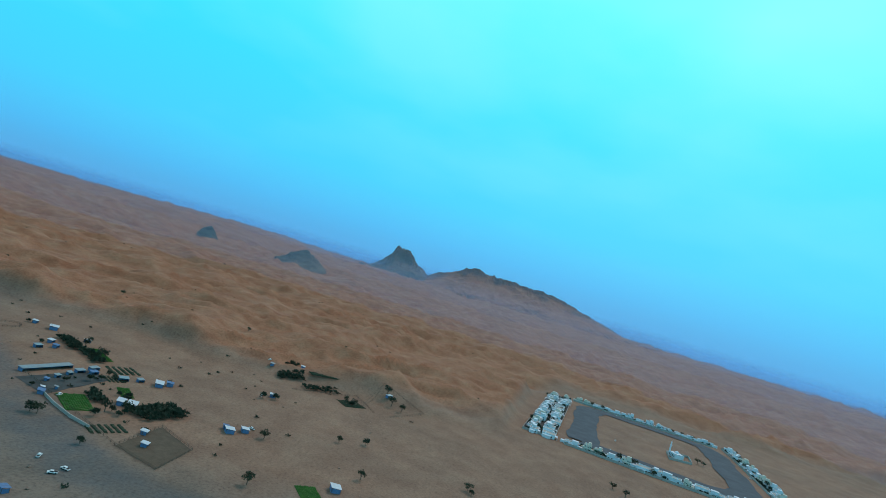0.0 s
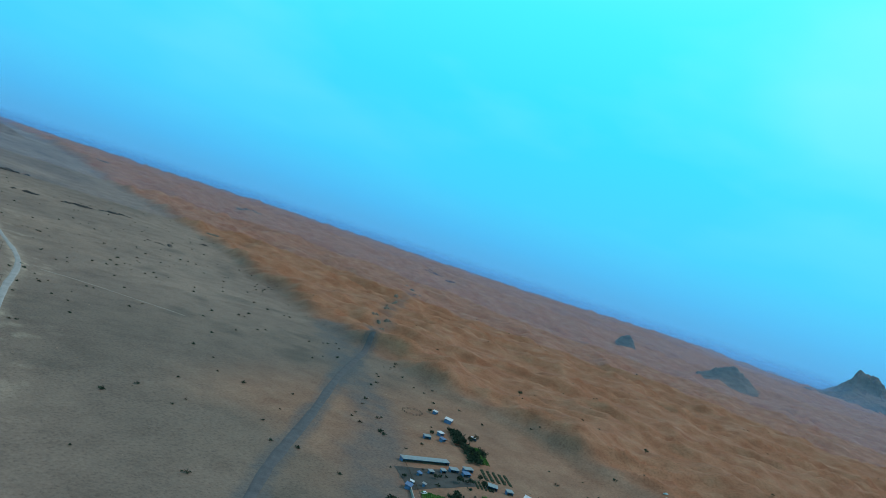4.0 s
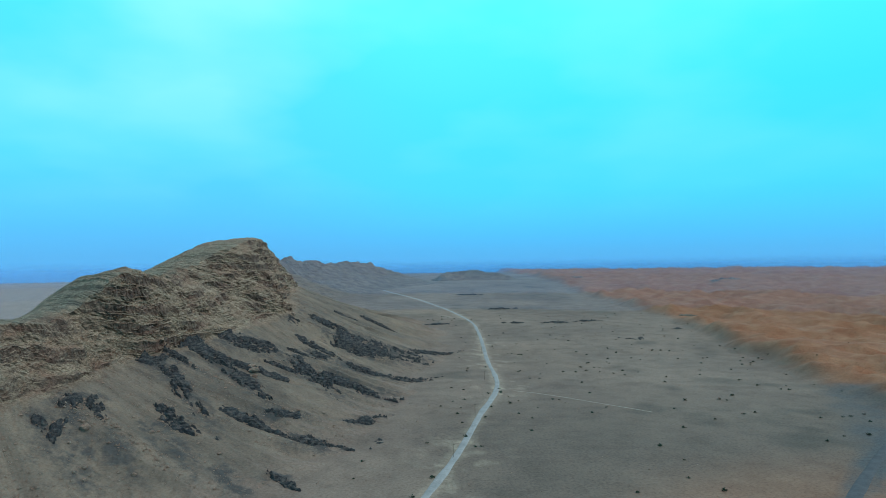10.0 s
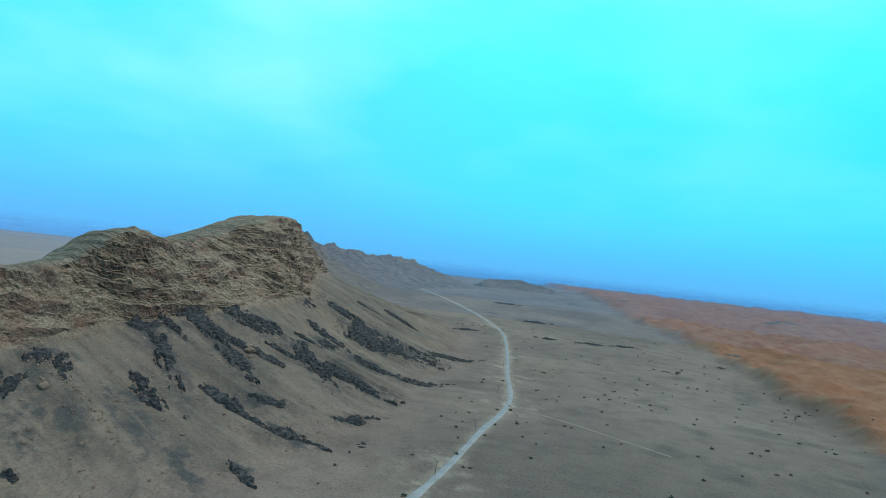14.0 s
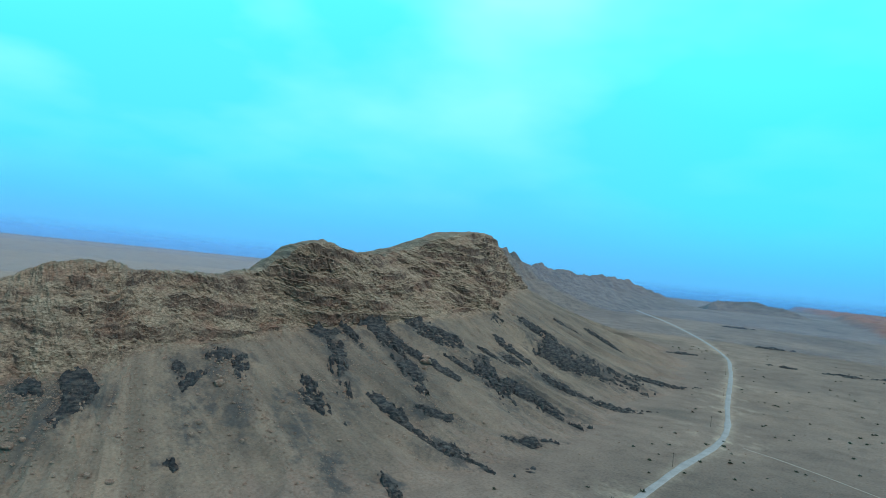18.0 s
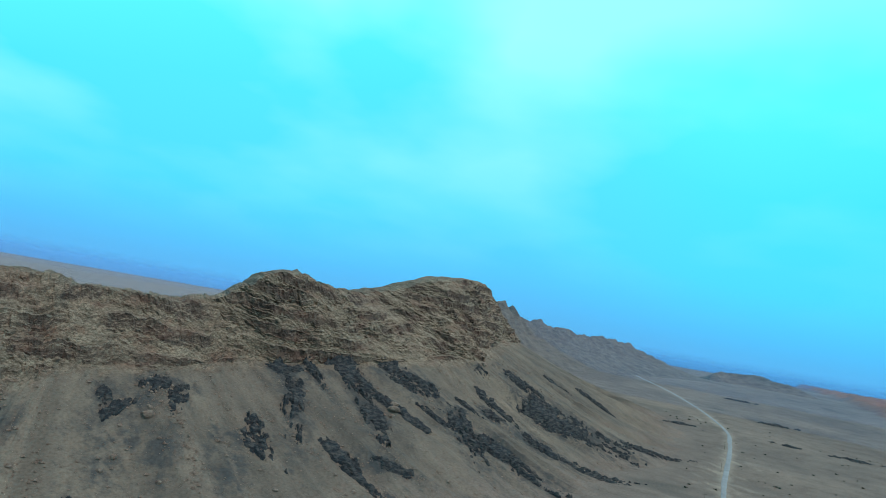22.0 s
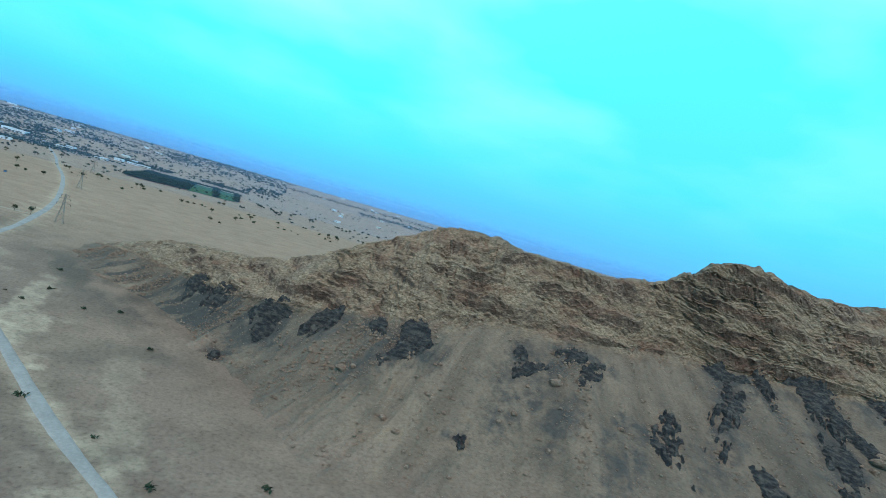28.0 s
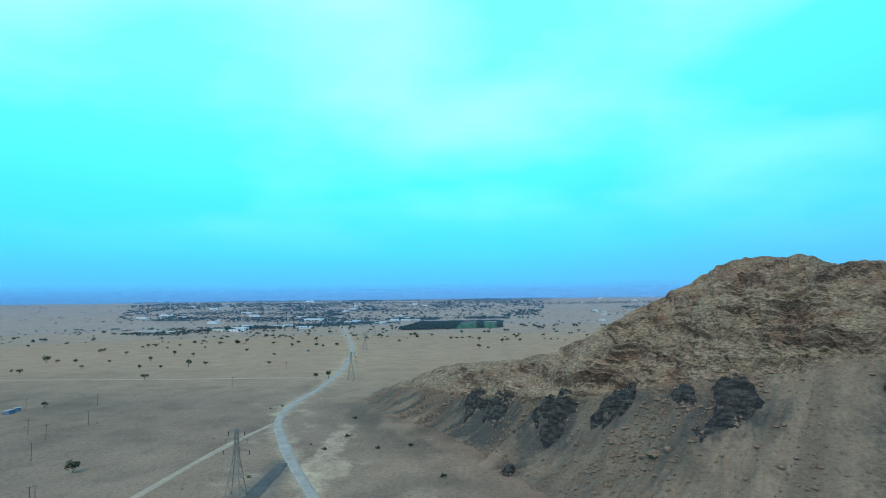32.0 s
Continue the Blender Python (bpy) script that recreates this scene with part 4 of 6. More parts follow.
ICO_V = [(0, 0, -1), (0.72, -0.53, -0.45), (-0.28, -0.85, -0.45), (-0.89, 0, -0.45), (-0.28, 0.85, -0.45), (0.72, 0.53, -0.45),
         (0.28, -0.85, 0.45), (-0.72, -0.53, 0.45), (-0.72, 0.53, 0.45), (0.28, 0.85, 0.45), (0.89, 0, 0.45), (0, 0, 1)]
ICO_F = [(0, 1, 2), (1, 0, 5), (0, 2, 3), (0, 3, 4), (0, 4, 5), (1, 5, 10), (2, 1, 6), (3, 2, 7), (4, 3, 8), (5, 4, 9),
         (1, 10, 6), (2, 6, 7), (3, 7, 8), (4, 8, 9), (5, 9, 10), (6, 10, 11), (7, 6, 11), (8, 7, 11), (9, 8, 11), (10, 9, 11)]


OCTA_V = [(1, 0.2, 0.1), (-0.2, 1, -0.1), (-1, -0.2, 0.15), (0.25, -1, -0.1), (0.1, 0.1, 0.95), (0, 0, -0.8)]
OCTA_F = [(0, 1, 4), (1, 2, 4), (2, 3, 4), (3, 0, 4), (1, 0, 5), (2, 1, 5), (3, 2, 5), (0, 3, 5)]


def scree_stones():
    rnd = np.random.RandomState(5)
    n = 170000
    s, v = rnd.uniform(0.4, 15.8, n), rnd.uniform(0.08, 1.0, n) ** 0.8
    w = s * 55
    keep = rnd.uniform(0, 1, n) < np.clip(0.05 + 0.95 * smooth(0.05, 0.5, fractal(w / 9, v * 0.9, 4, 400, 0.65)), 0, 1) * (0.25 + 0.75 * v)
    s, v = s[keep], v[keep]
    p = mountain_surface(s, v)[0]
    size = 0.11 + 0.26 * rnd.uniform(0, 1, len(s)) ** 2 + 0.8 * rnd.uniform(0, 1, len(s)) ** 16
    return np.concatenate([p, size[:, None]], 1)


scatter_mesh("scree_stones", scree_stones(), MAT_BOULDER, "loose limestone rubble strewn over the scree", "stones", OCTA_V, OCTA_F, 0.2)


def plain_stones():
    rnd = np.random.RandomState(6)
    x, y = rnd.uniform(-420, 420, 5200), rnd.uniform(-60, 1000, 5200)
    keep = (dune_share(x, y) < 0.05) & (rnd.uniform(0, 1, len(x)) < 0.2 + 0.8 * smooth(-0.1, 0.5, fractal(x / 60, y / 60, 3, 410)))
    x, y = x[keep], y[keep]
    return np.stack([x, y, land(x, y), 0.15 + 0.5 * rnd.uniform(0, 1, len(x)) ** 4], 1)


scatter_mesh("plain_stones", plain_stones(), MAT_BOULDER, "stones scattered over the gravel plain", "stones", ICO_V, ICO_F, 0.15)

# ---- materials of things ----
MAT_BARK = plain_mat("grey_bark", (0.11, 0.085, 0.065), 0.2, 2.0, 0.95, 0.4)
MAT_LEAF = plain_mat("dusty_leaf", (0.045, 0.055, 0.032), 0.2, 0.6, 0.85)
MAT_LEAF_DARK = plain_mat("dark_leaf", (0.028, 0.042, 0.026), 0.2, 0.6, 0.85)
MAT_CROP = plain_mat("green_crop", (0.045, 0.12, 0.022), 0.25, 0.5, 0.9, 0.4)
MAT_FIELD = plain_mat("green_field_crop", (0.035, 0.078, 0.024), 0.25, 0.08, 0.9, 0.4)
MAT_SOIL = plain_mat("dark_soil", (0.10, 0.072, 0.05), 0.15, 0.3, 0.95, 0.4)
MAT_WHITE = plain_mat("white_render", (0.62, 0.64, 0.68), 0.06, 0.4, 0.85, 0.1)
MAT_CREAM = plain_mat("cream_render", (0.60, 0.55, 0.47), 0.06, 0.4, 0.85, 0.1)
MAT_GREYWALL = plain_mat("grey_block_wall", (0.36, 0.33, 0.30), 0.12, 0.6, 0.92, 0.2)
MAT_METAL = plain_mat("galvanised_sheet", (0.27, 0.28, 0.29), 0.10, 0.6, 0.45, 0.1, 0.4)
MAT_ROOF = plain_mat("white_sheet_roof", (0.50, 0.53, 0.56), 0.08, 0.4, 0.6, 0.1)
MAT_BLUE = plain_mat("blue_sheet", (0.10, 0.17, 0.30), 0.12, 0.5, 0.6, 0.1)
MAT_WOOD = plain_mat("weathered_pole_wood", (0.10, 0.078, 0.06), 0.2, 3.0, 0.9, 0.3)
MAT_STEEL = plain_mat("weathered_steel", (0.22, 0.21, 0.20), 0.12, 1.0, 0.6, 0.0, 0.5)
MAT_GLASS = plain_mat("dark_window", (0.03, 0.035, 0.045), 0.1, 1.0, 0.15)
MAT_DOOR = plain_mat("brown_door", (0.16, 0.09, 0.05), 0.15, 1.0, 0.7)
MAT_PAINT = plain_mat("white_car_paint", (0.70, 0.70, 0.69), 0.03, 1.0, 0.3)
MAT_TYRE = plain_mat("tyre_rubber", (0.03, 0.03, 0.03), 0.1, 1.0, 0.9)


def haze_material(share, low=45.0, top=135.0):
    """Tinted veil standing in for air haze: lit by sun and sky, mostly clear, thinning out with height."""
    m, n, l, b = nodes_of("haze_veil")
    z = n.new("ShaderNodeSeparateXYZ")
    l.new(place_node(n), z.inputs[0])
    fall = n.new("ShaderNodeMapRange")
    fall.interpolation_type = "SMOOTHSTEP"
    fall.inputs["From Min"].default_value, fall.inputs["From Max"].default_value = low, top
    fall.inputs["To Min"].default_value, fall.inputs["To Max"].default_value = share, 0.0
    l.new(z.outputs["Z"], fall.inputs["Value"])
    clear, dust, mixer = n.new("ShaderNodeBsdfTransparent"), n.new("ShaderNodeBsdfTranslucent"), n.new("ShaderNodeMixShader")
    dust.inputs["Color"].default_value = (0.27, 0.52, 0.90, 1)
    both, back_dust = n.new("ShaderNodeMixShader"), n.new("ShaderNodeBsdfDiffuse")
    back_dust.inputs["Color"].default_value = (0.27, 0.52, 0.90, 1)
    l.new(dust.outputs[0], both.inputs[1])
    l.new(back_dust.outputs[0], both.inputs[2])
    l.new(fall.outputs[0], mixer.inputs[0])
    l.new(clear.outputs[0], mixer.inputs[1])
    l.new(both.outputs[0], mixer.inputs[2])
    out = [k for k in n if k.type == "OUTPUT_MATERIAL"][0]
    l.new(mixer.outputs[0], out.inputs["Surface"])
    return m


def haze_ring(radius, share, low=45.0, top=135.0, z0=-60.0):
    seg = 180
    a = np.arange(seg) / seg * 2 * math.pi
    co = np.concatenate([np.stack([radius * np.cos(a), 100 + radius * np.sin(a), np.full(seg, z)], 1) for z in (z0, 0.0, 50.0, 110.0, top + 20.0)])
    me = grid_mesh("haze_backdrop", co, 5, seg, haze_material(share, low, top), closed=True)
    return tagged(new("haze_backdrop", me), "translucent pale blue veil standing in for haze over the distant desert", "haze", kind="structure")


# distance haze is put on as rings of standing see-through sheets
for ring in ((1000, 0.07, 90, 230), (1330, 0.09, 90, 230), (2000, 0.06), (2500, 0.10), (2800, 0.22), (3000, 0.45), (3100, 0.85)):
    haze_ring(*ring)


# ---- trees and shrubs ----
def leaf_cloud(rnd, centres, leaves, size):
    """A crown of small leaf blades round several centres."""
    bm = bmesh.new()
    for c, r in centres:
        for _ in range(leaves):
            d = Vector((rnd.gauss(0, 1), rnd.gauss(0, 1), rnd.gauss(0, 0.75)))
            d = d.normalized() * r * rnd.uniform(0.45, 1.0)
            p = c + d
            n = Vector((rnd.uniform(-1, 1), rnd.uniform(-1, 1), rnd.uniform(-1, 1))).normalized()
            t = n.orthogonal().normalized() * size * rnd.uniform(0.6, 1.4)
            q = n.cross(t).normalized() * size * rnd.uniform(0.4, 0.9)
            bm.faces.new([bm.verts.new(p + t), bm.verts.new(p + q), bm.verts.new(p - t), bm.verts.new(p - q)])
    return bm


def desert_tree(seed, height, spread, material, leaves=42, label="dusty green desert tree with a rounded crown"):
    rnd = random.Random(seed)
    tree = empty("tree", 0, 0, -300)
    bm = bmesh.new()
    fork = Vector((rnd.uniform(-0.2, 0.2), rnd.uniform(-0.2, 0.2), height * 0.36))
    rod(bm, (0, 0, -0.3), fork, height * 0.045, height * 0.03, 6)
    centres = []
    for k in range(6):
        a = k * 1.05 + rnd.uniform(-0.4, 0.4)
        tip = Vector((math.cos(a) * spread * rnd.uniform(0.45, 0.75), math.sin(a) * spread * rnd.uniform(0.45, 0.75), height * rnd.uniform(0.6, 0.85)))
        rod(bm, fork, tip, height * 0.02, height * 0.007, 5)
        centres.append((tip, spread * rnd.uniform(0.34, 0.5)))
    centres.append((Vector((0, 0, height * 0.82)), spread * 0.5))
    part("trunk", bm, MAT_BARK, tree)
    part("crown", leaf_cloud(rnd, centres, leaves, 0.33), material, tree)
    return tagged(tree, label, "tree", "trees on the plain")


TREES = [desert_tree(1, 5.0, 2.4, MAT_LEAF), desert_tree(2, 4.2, 2.8, MAT_LEAF), desert_tree(3, 6.2, 2.6, MAT_LEAF_DARK), desert_tree(4, 3.4, 2.2, MAT_LEAF_DARK), desert_tree(5, 4.6, 3.2, MAT_LEAF)]


def plant(x, y, size=1.0, which=None):
    t = TREES[which] if which is not None else random.choice(TREES)
    m = pose(x, y, land_at(x, y) - 0.1, 0, 0, random.uniform(0, 360)) @ Matrix.Diagonal((size, size, size * random.uniform(0.9, 1.15), 1))
    ob = copy_thing(t, m)
    return ob


for x, y, k in ((135, 126, 1.0), (120, 97, 0.8), (400, 141, 0.8), (377, 241, 0.8), (218, 17, 0.8), (227, 4, 1.0), (174, -3, 0.9), (284, -153, 0.9), (201, -55, 0.8), (260, 67, 1.1), (255, 73, 1.0),
                (187, 48, 1.0), (132, 35, 1.1), (-186, 15, 1.0), (-437, -86, 1.0), (-515, -130, 0.8), (-538, -80, 0.8), (-529, -92, 1.1), (-545, -23, 0.8), (-438, 45, 0.9), (-436, 55, 0.9), (-521, -114, 0.8), (-581, -153, 0.8), (-682, -261, 1.2), (-577, -192, 0.8), (-663, -221, 0.8), (-574, -224, 0.9), (-528, -190, 0.7), (-482, -215, 0.9), (-492, -229, 0.7), (-577, -255, 1.4), (-360, -149, 1.3), (-539, -276, 0.9), (-332, -152, 1.0), (-337, -148, 1.0), (-320, -85, 0.8), (-646, -158, 1.0), (-631, -131, 0.8), (-709, -272, 0.8), (-577, -244, 0.8), (-630, -43, 0.7), (-681, -90, 0.8), (-755, -249, 0.9), (-738, -209, 0.8), (-659, -375, 0.8), (-762, -204, 0.8), (-734, -160, 0.7), (-796, -166, 0.7), (-298, -117, 0.8),
                (-700, 180, 1.0), (-690, 190, 0.9), (-860, 240, 1.1), (340, 10, 1.2), (329, 4, 1.1),
                (323, -4, 1.1), (349, 85, 1.0), (474, -268, 1.0), (470, -272, 0.9), (296, -148, 0.9), (205, -53, 0.9), (1000, 420, 1.0)):
    plant(x, y, k)
rnd = random.Random(17)
count = 0
while count < 190:
    x, y = rnd.uniform(-1250, -720), rnd.uniform(-600, 560)
    dense_here = 0.25 + 0.75 * float(smooth(-900, -1300, np.array([x]))[0])
    if rnd.random() > dense_here or (abs(y - 40) < 30 and x > -800) or (x > -760 and 40 < y < 330) or (-1500 < x < -1105 and 40 < y < 270) or y > 150 + (-x) * 0.45:
        continue
    for _ in range(rnd.choice((1, 1, 1, 2, 3))):
        plant(x + rnd.uniform(-9, 9), y + rnd.uniform(-9, 9), rnd.uniform(0.8, 1.3))
        count += 1
for t in TREES:  # the patterns themselves stand in the far belt of trees
    t.matrix_basis = pose(rnd.uniform(-1640, -1500), rnd.uniform(-500, -120), 0, 0, 0, rnd.uniform(0, 360))
    t.location.z = land_at(t.location.x, t.location.y) - 0.1

BLADE_V, BLADE_F = [], []
_r = random.Random(3)
for k in range(26):
    d = Vector((_r.gauss(0, 1), _r.gauss(0, 1), abs(_r.gauss(0, 0.8)))).normalized() * _r.uniform(0.35, 1.0)
    e = Vector((_r.uniform(-1, 1), _r.uniform(-1, 1), _r.uniform(-1, 1))).normalized() * 0.34
    g = e.orthogonal().normalized() * 0.3
    i = len(BLADE_V)
    BLADE_V += [tuple(d + e), tuple(d + g), tuple(d - e - g)]
    BLADE_F.append((i, i + 1, i + 2))


def shrub_places():
    r = np.random.RandomState(9)
    n = 1500
    x, y = r.uniform(-330, 430, n), r.uniform(40, 1000, n)
    keep = (r.uniform(0, 1, n) < 0.25 + 0.75 * smooth(0.0, 0.5, fractal(x / 70, y / 70, 3, 420))) & (dune_share(x, y) < 0.4)
    ridge = np.array([((_P[..., 0] - a) ** 2 + (_P[..., 1] - b) ** 2).min() for a, b in zip(x[keep], y[keep])])
    x, y = x[keep][ridge > 60], y[keep][ridge > 60]
    out = np.stack([x, y, land(x, y), r.uniform(0.7, 1.6, len(x))], 1)
    xd, yd = r.uniform(260, 900, 110), r.uniform(-60, 700, 110)
    return np.concatenate([out, np.stack([xd, yd, land(xd, yd), r.uniform(0.8, 1.5, 110)], 1)])


scatter_mesh("desert_shrubs", shrub_places(), MAT_LEAF_DARK, "small dark desert shrubs dotted over the plain", "shrubs", BLADE_V, BLADE_F, 0.1, 0.8)


# ---- dark rock heaps on the plain and among the dunes ----
def low_rocks(x, y, long, wide, turn, seed, material=None):
    u, t = np.meshgrid(np.linspace(-1, 1, 40), np.linspace(-1, 1, 26), indexing="ij")
    c, s = math.cos(radians(turn)), math.sin(radians(turn))
    X, Y = x + u * long / 2 * c - t * wide / 2 * s, y + u * long / 2 * s + t * wide / 2 * c
    Z = land(X.ravel(), Y.ravel()).reshape(X.shape)
    inside = 0.45 - u ** 2 - t ** 2 + 1.5 * fractal(X / 9, Y / 9, 4, seed, 0.62)
    Z = Z + np.clip(inside * 2.6, -1.5, 2.2) + 0.7 * (ridged(X / 4, Y / 4, 3, seed + 1) - 0.6) * (inside > 0)
    me = grid_mesh("dark_rock", np.stack([X, Y, Z], -1).reshape(-1, 3), 40, 26, material or MAT_DARK, smooth_shade=False)
    return tagged(new("dark_rock", me), "low dark broken rock on the desert floor", "rock", "dark rock heaps")


for k, (x, y, long, wide, turn) in enumerate(((55, 905, 60, 22, 10), (170, 905, 46, 16, -10), (237, 903, 60, 20, 5), (284, 915, 50, 16, 0), (183, 1085, 60, 26, 5), (157, 1364, 80, 30, 0), (286, 749, 34, 16, -20), (304, 756, 20, 10, 10), (380, 821, 30, 14, 10),
                                              (443, 928, 34, 16, -10), (845, 1560, 90, 36, 0), (516, 1720, 60, 40, 10), (392, 439, 11, 4, -4), (401, 456, 15, 6, 7), (411, 451, 11, 4, 7), (431, 465, 16, 6, 5), (419, 468, 16, 7, 60), (423, 480, 16, 6, 4), (454, 490, 19, 7, 33), (465, 523, 17, 7, 57), (492, 535, 17, 6, 2), (509, 563, 12, 5, 40), (533, 580, 17, 6, 69), (553, 599, 15, 7, 12), (575, 618, 16, 7, 62), (578, 621, 16, 9, 39), (606, 645, 16, 7, -6), (670, 691, 25, 9, 66), (677, 718, 26, 9, 22), (778, 771, 25, 7, 5), (812, 818, 20, 11, 16), (850, 873, 17, 10, 19),
                                              (1370, 1300, 110, 40, 30), (1361, 1219, 70, 30, 30))):
    low_rocks(x, y, long, wide, turn, 700 + 3 * k, MAT_FAR if 380 < x < 900 else MAT_DARK)


# ---- power line ----
def pylon(x, y, turn, high=21.0):
    """A lattice tower: four legs, braces on each face, three cross arms and insulators."""
    tower = empty("pylon", x, y, land_at(x, y), turn)
    waist, top = high * 0.58, high
    half = lambda z: 2.6 + (0.75 - 2.6) * min(z / waist, 1.0)
    for sx, sy in ((-1, -1), (1, -1), (1, 1), (-1, 1)):
        bm = bmesh.new()
        rod(bm, (sx * half(0), sy * half(0), -0.4), (sx * half(waist), sy * half(waist), waist), 0.13, 0.10, 4)
        rod(bm, (sx * half(waist), sy * half(waist), waist), (sx * 0.35, sy * 0.35, top), 0.10, 0.07, 4)
        part("leg", bm, MAT_STEEL, tower)
    levels = [0, 4.5, 8.2, 11.4, waist, waist + 3.2, waist + 6.2, top - 0.6]
    for a, b in zip(levels, levels[1:]):
        for turn_k in range(4):
            bm = bmesh.new()
            c, s = math.cos(turn_k * math.pi / 2), math.sin(turn_k * math.pi / 2)
            h1, h2 = half(a), half(b)
            if b > waist:
                h2 = 0.75 + (0.35 - 0.75) * (b - waist) / (top - waist)
            if a > waist:
                h1 = 0.75 + (0.35 - 0.75) * (a - waist) / (top - waist)
            spot = lambda u, h, z: (u * c * h - (-h) * s, u * s * h + (-h) * c, z)
            rod(bm, spot(-1, h1, a), spot(1, h2, b), 0.06, sides=4)
            rod(bm, spot(1, h1, a), spot(-1, h2, b), 0.06, sides=4)
            part("brace", bm, MAT_STEEL, tower)
    for k, (z, reach) in enumerate(((waist + 2.0, 4.2), (waist + 5.4, 3.4), (top - 1.2, 2.6))):
        bm = bmesh.new()
        for sy in (-1, 1):
            rod(bm, (-reach, 0, z), (0, sy * 0.5, z + 0.9), 0.07, sides=4)
            rod(bm, (reach, 0, z), (0, sy * 0.5, z + 0.9), 0.07, sides=4)
        rod(bm, (-reach, 0, z), (reach, 0, z), 0.08, sides=4)
        arm = part("cross_arm", bm, MAT_STEEL, tower)
        for sx in (-1, 1):
            bm = bmesh.new()
            rod(bm, (sx * reach, 0, z), (sx * reach, 0, z - 1.3), 0.11, sides=6)
            part("insulator", bm, MAT_GLASS, arm)
    return tagged(tower, "tall galvanised lattice electricity pylon on the plain", "pylon", "power line")


for x, y, turn in ((-158, 83, 85), (-424, 74, 88), (-690, 46, 88), (-960, 22, 88)):
    pylon(x, y, turn)


def pole(x, y, turn, high=8.5, lean=0.0):
    ob = empty("utility_pole", x, y, land_at(x, y), turn)
    bm = bmesh.new()
    rod(bm, (0, 0, -0.5), (lean, 0, high), 0.16, 0.11, 7)
    part("post", bm, MAT_WOOD, ob)
    bm = bmesh.new()
    box(bm, lean * 0.9, 0, high - 0.7, 0.14, 2.2, 0.14)
    arm = part("cross_arm", bm, MAT_WOOD, ob)
    for sy in (-0.95, 0.0, 0.95):
        bm = bmesh.new()
        rod(bm, (lean * 0.9, sy, high - 0.56), (lean * 0.9, sy, high - 0.3), 0.06, 0.04, 6)
        part("insulator", bm, MAT_GLASS, arm)
    return tagged(ob, "weathered wooden utility pole beside the track", "pole", "utility poles")


for x, y, turn, lean in ((-7, 153, 60, 0.0), (4, 228, 70, 0.2), (33, 318, 70, 0.3), (54, 405, 75, 0.0), (76, 525, 80, 0.1), (92, 672, 85, 0.0), (100, 790, 90, 0.0), (-148, 26, 0, 0.6), (-149, 27, 0, 0.6), (-323, -56, 20, 0), (-396, -4, 20, 0), (-249, -45, 20, 0), (-236, -28, 20, 0), (-269, -29, 20, 0), (-202, -11, 20, 0), (-202, -24, 20, 0), (-309, -88, 20, 0), (-494, 7, 20, 0)):
    pole(x, y, turn, 8.5, lean)


# ---- buildings ----
def window_at(parent, x, y, z, w, h, face):
    """A dark pane in a thin frame on a wall that faces +y or -y (face 1, -1), +x or -x (2, -2)."""
    bm = bmesh.new()
    if abs(face) == 1:
        box(bm, x, y + 0.03 * face, z, w + 0.24, 0.08, h + 0.24)
    else:
        box(bm, x + 0.015 * face, y, z, 0.08, w + 0.24, h + 0.24)
    win = part("window", bm, MAT_CREAM, parent)
    bm = bmesh.new()
    if abs(face) == 1:
        box(bm, x, y + 0.06 * face, z + 0.12, w, 0.06, h)
    else:
        box(bm, x + 0.03 * face, y, z + 0.12, 0.06, w, h)
    part("pane", bm, MAT_GLASS, win)


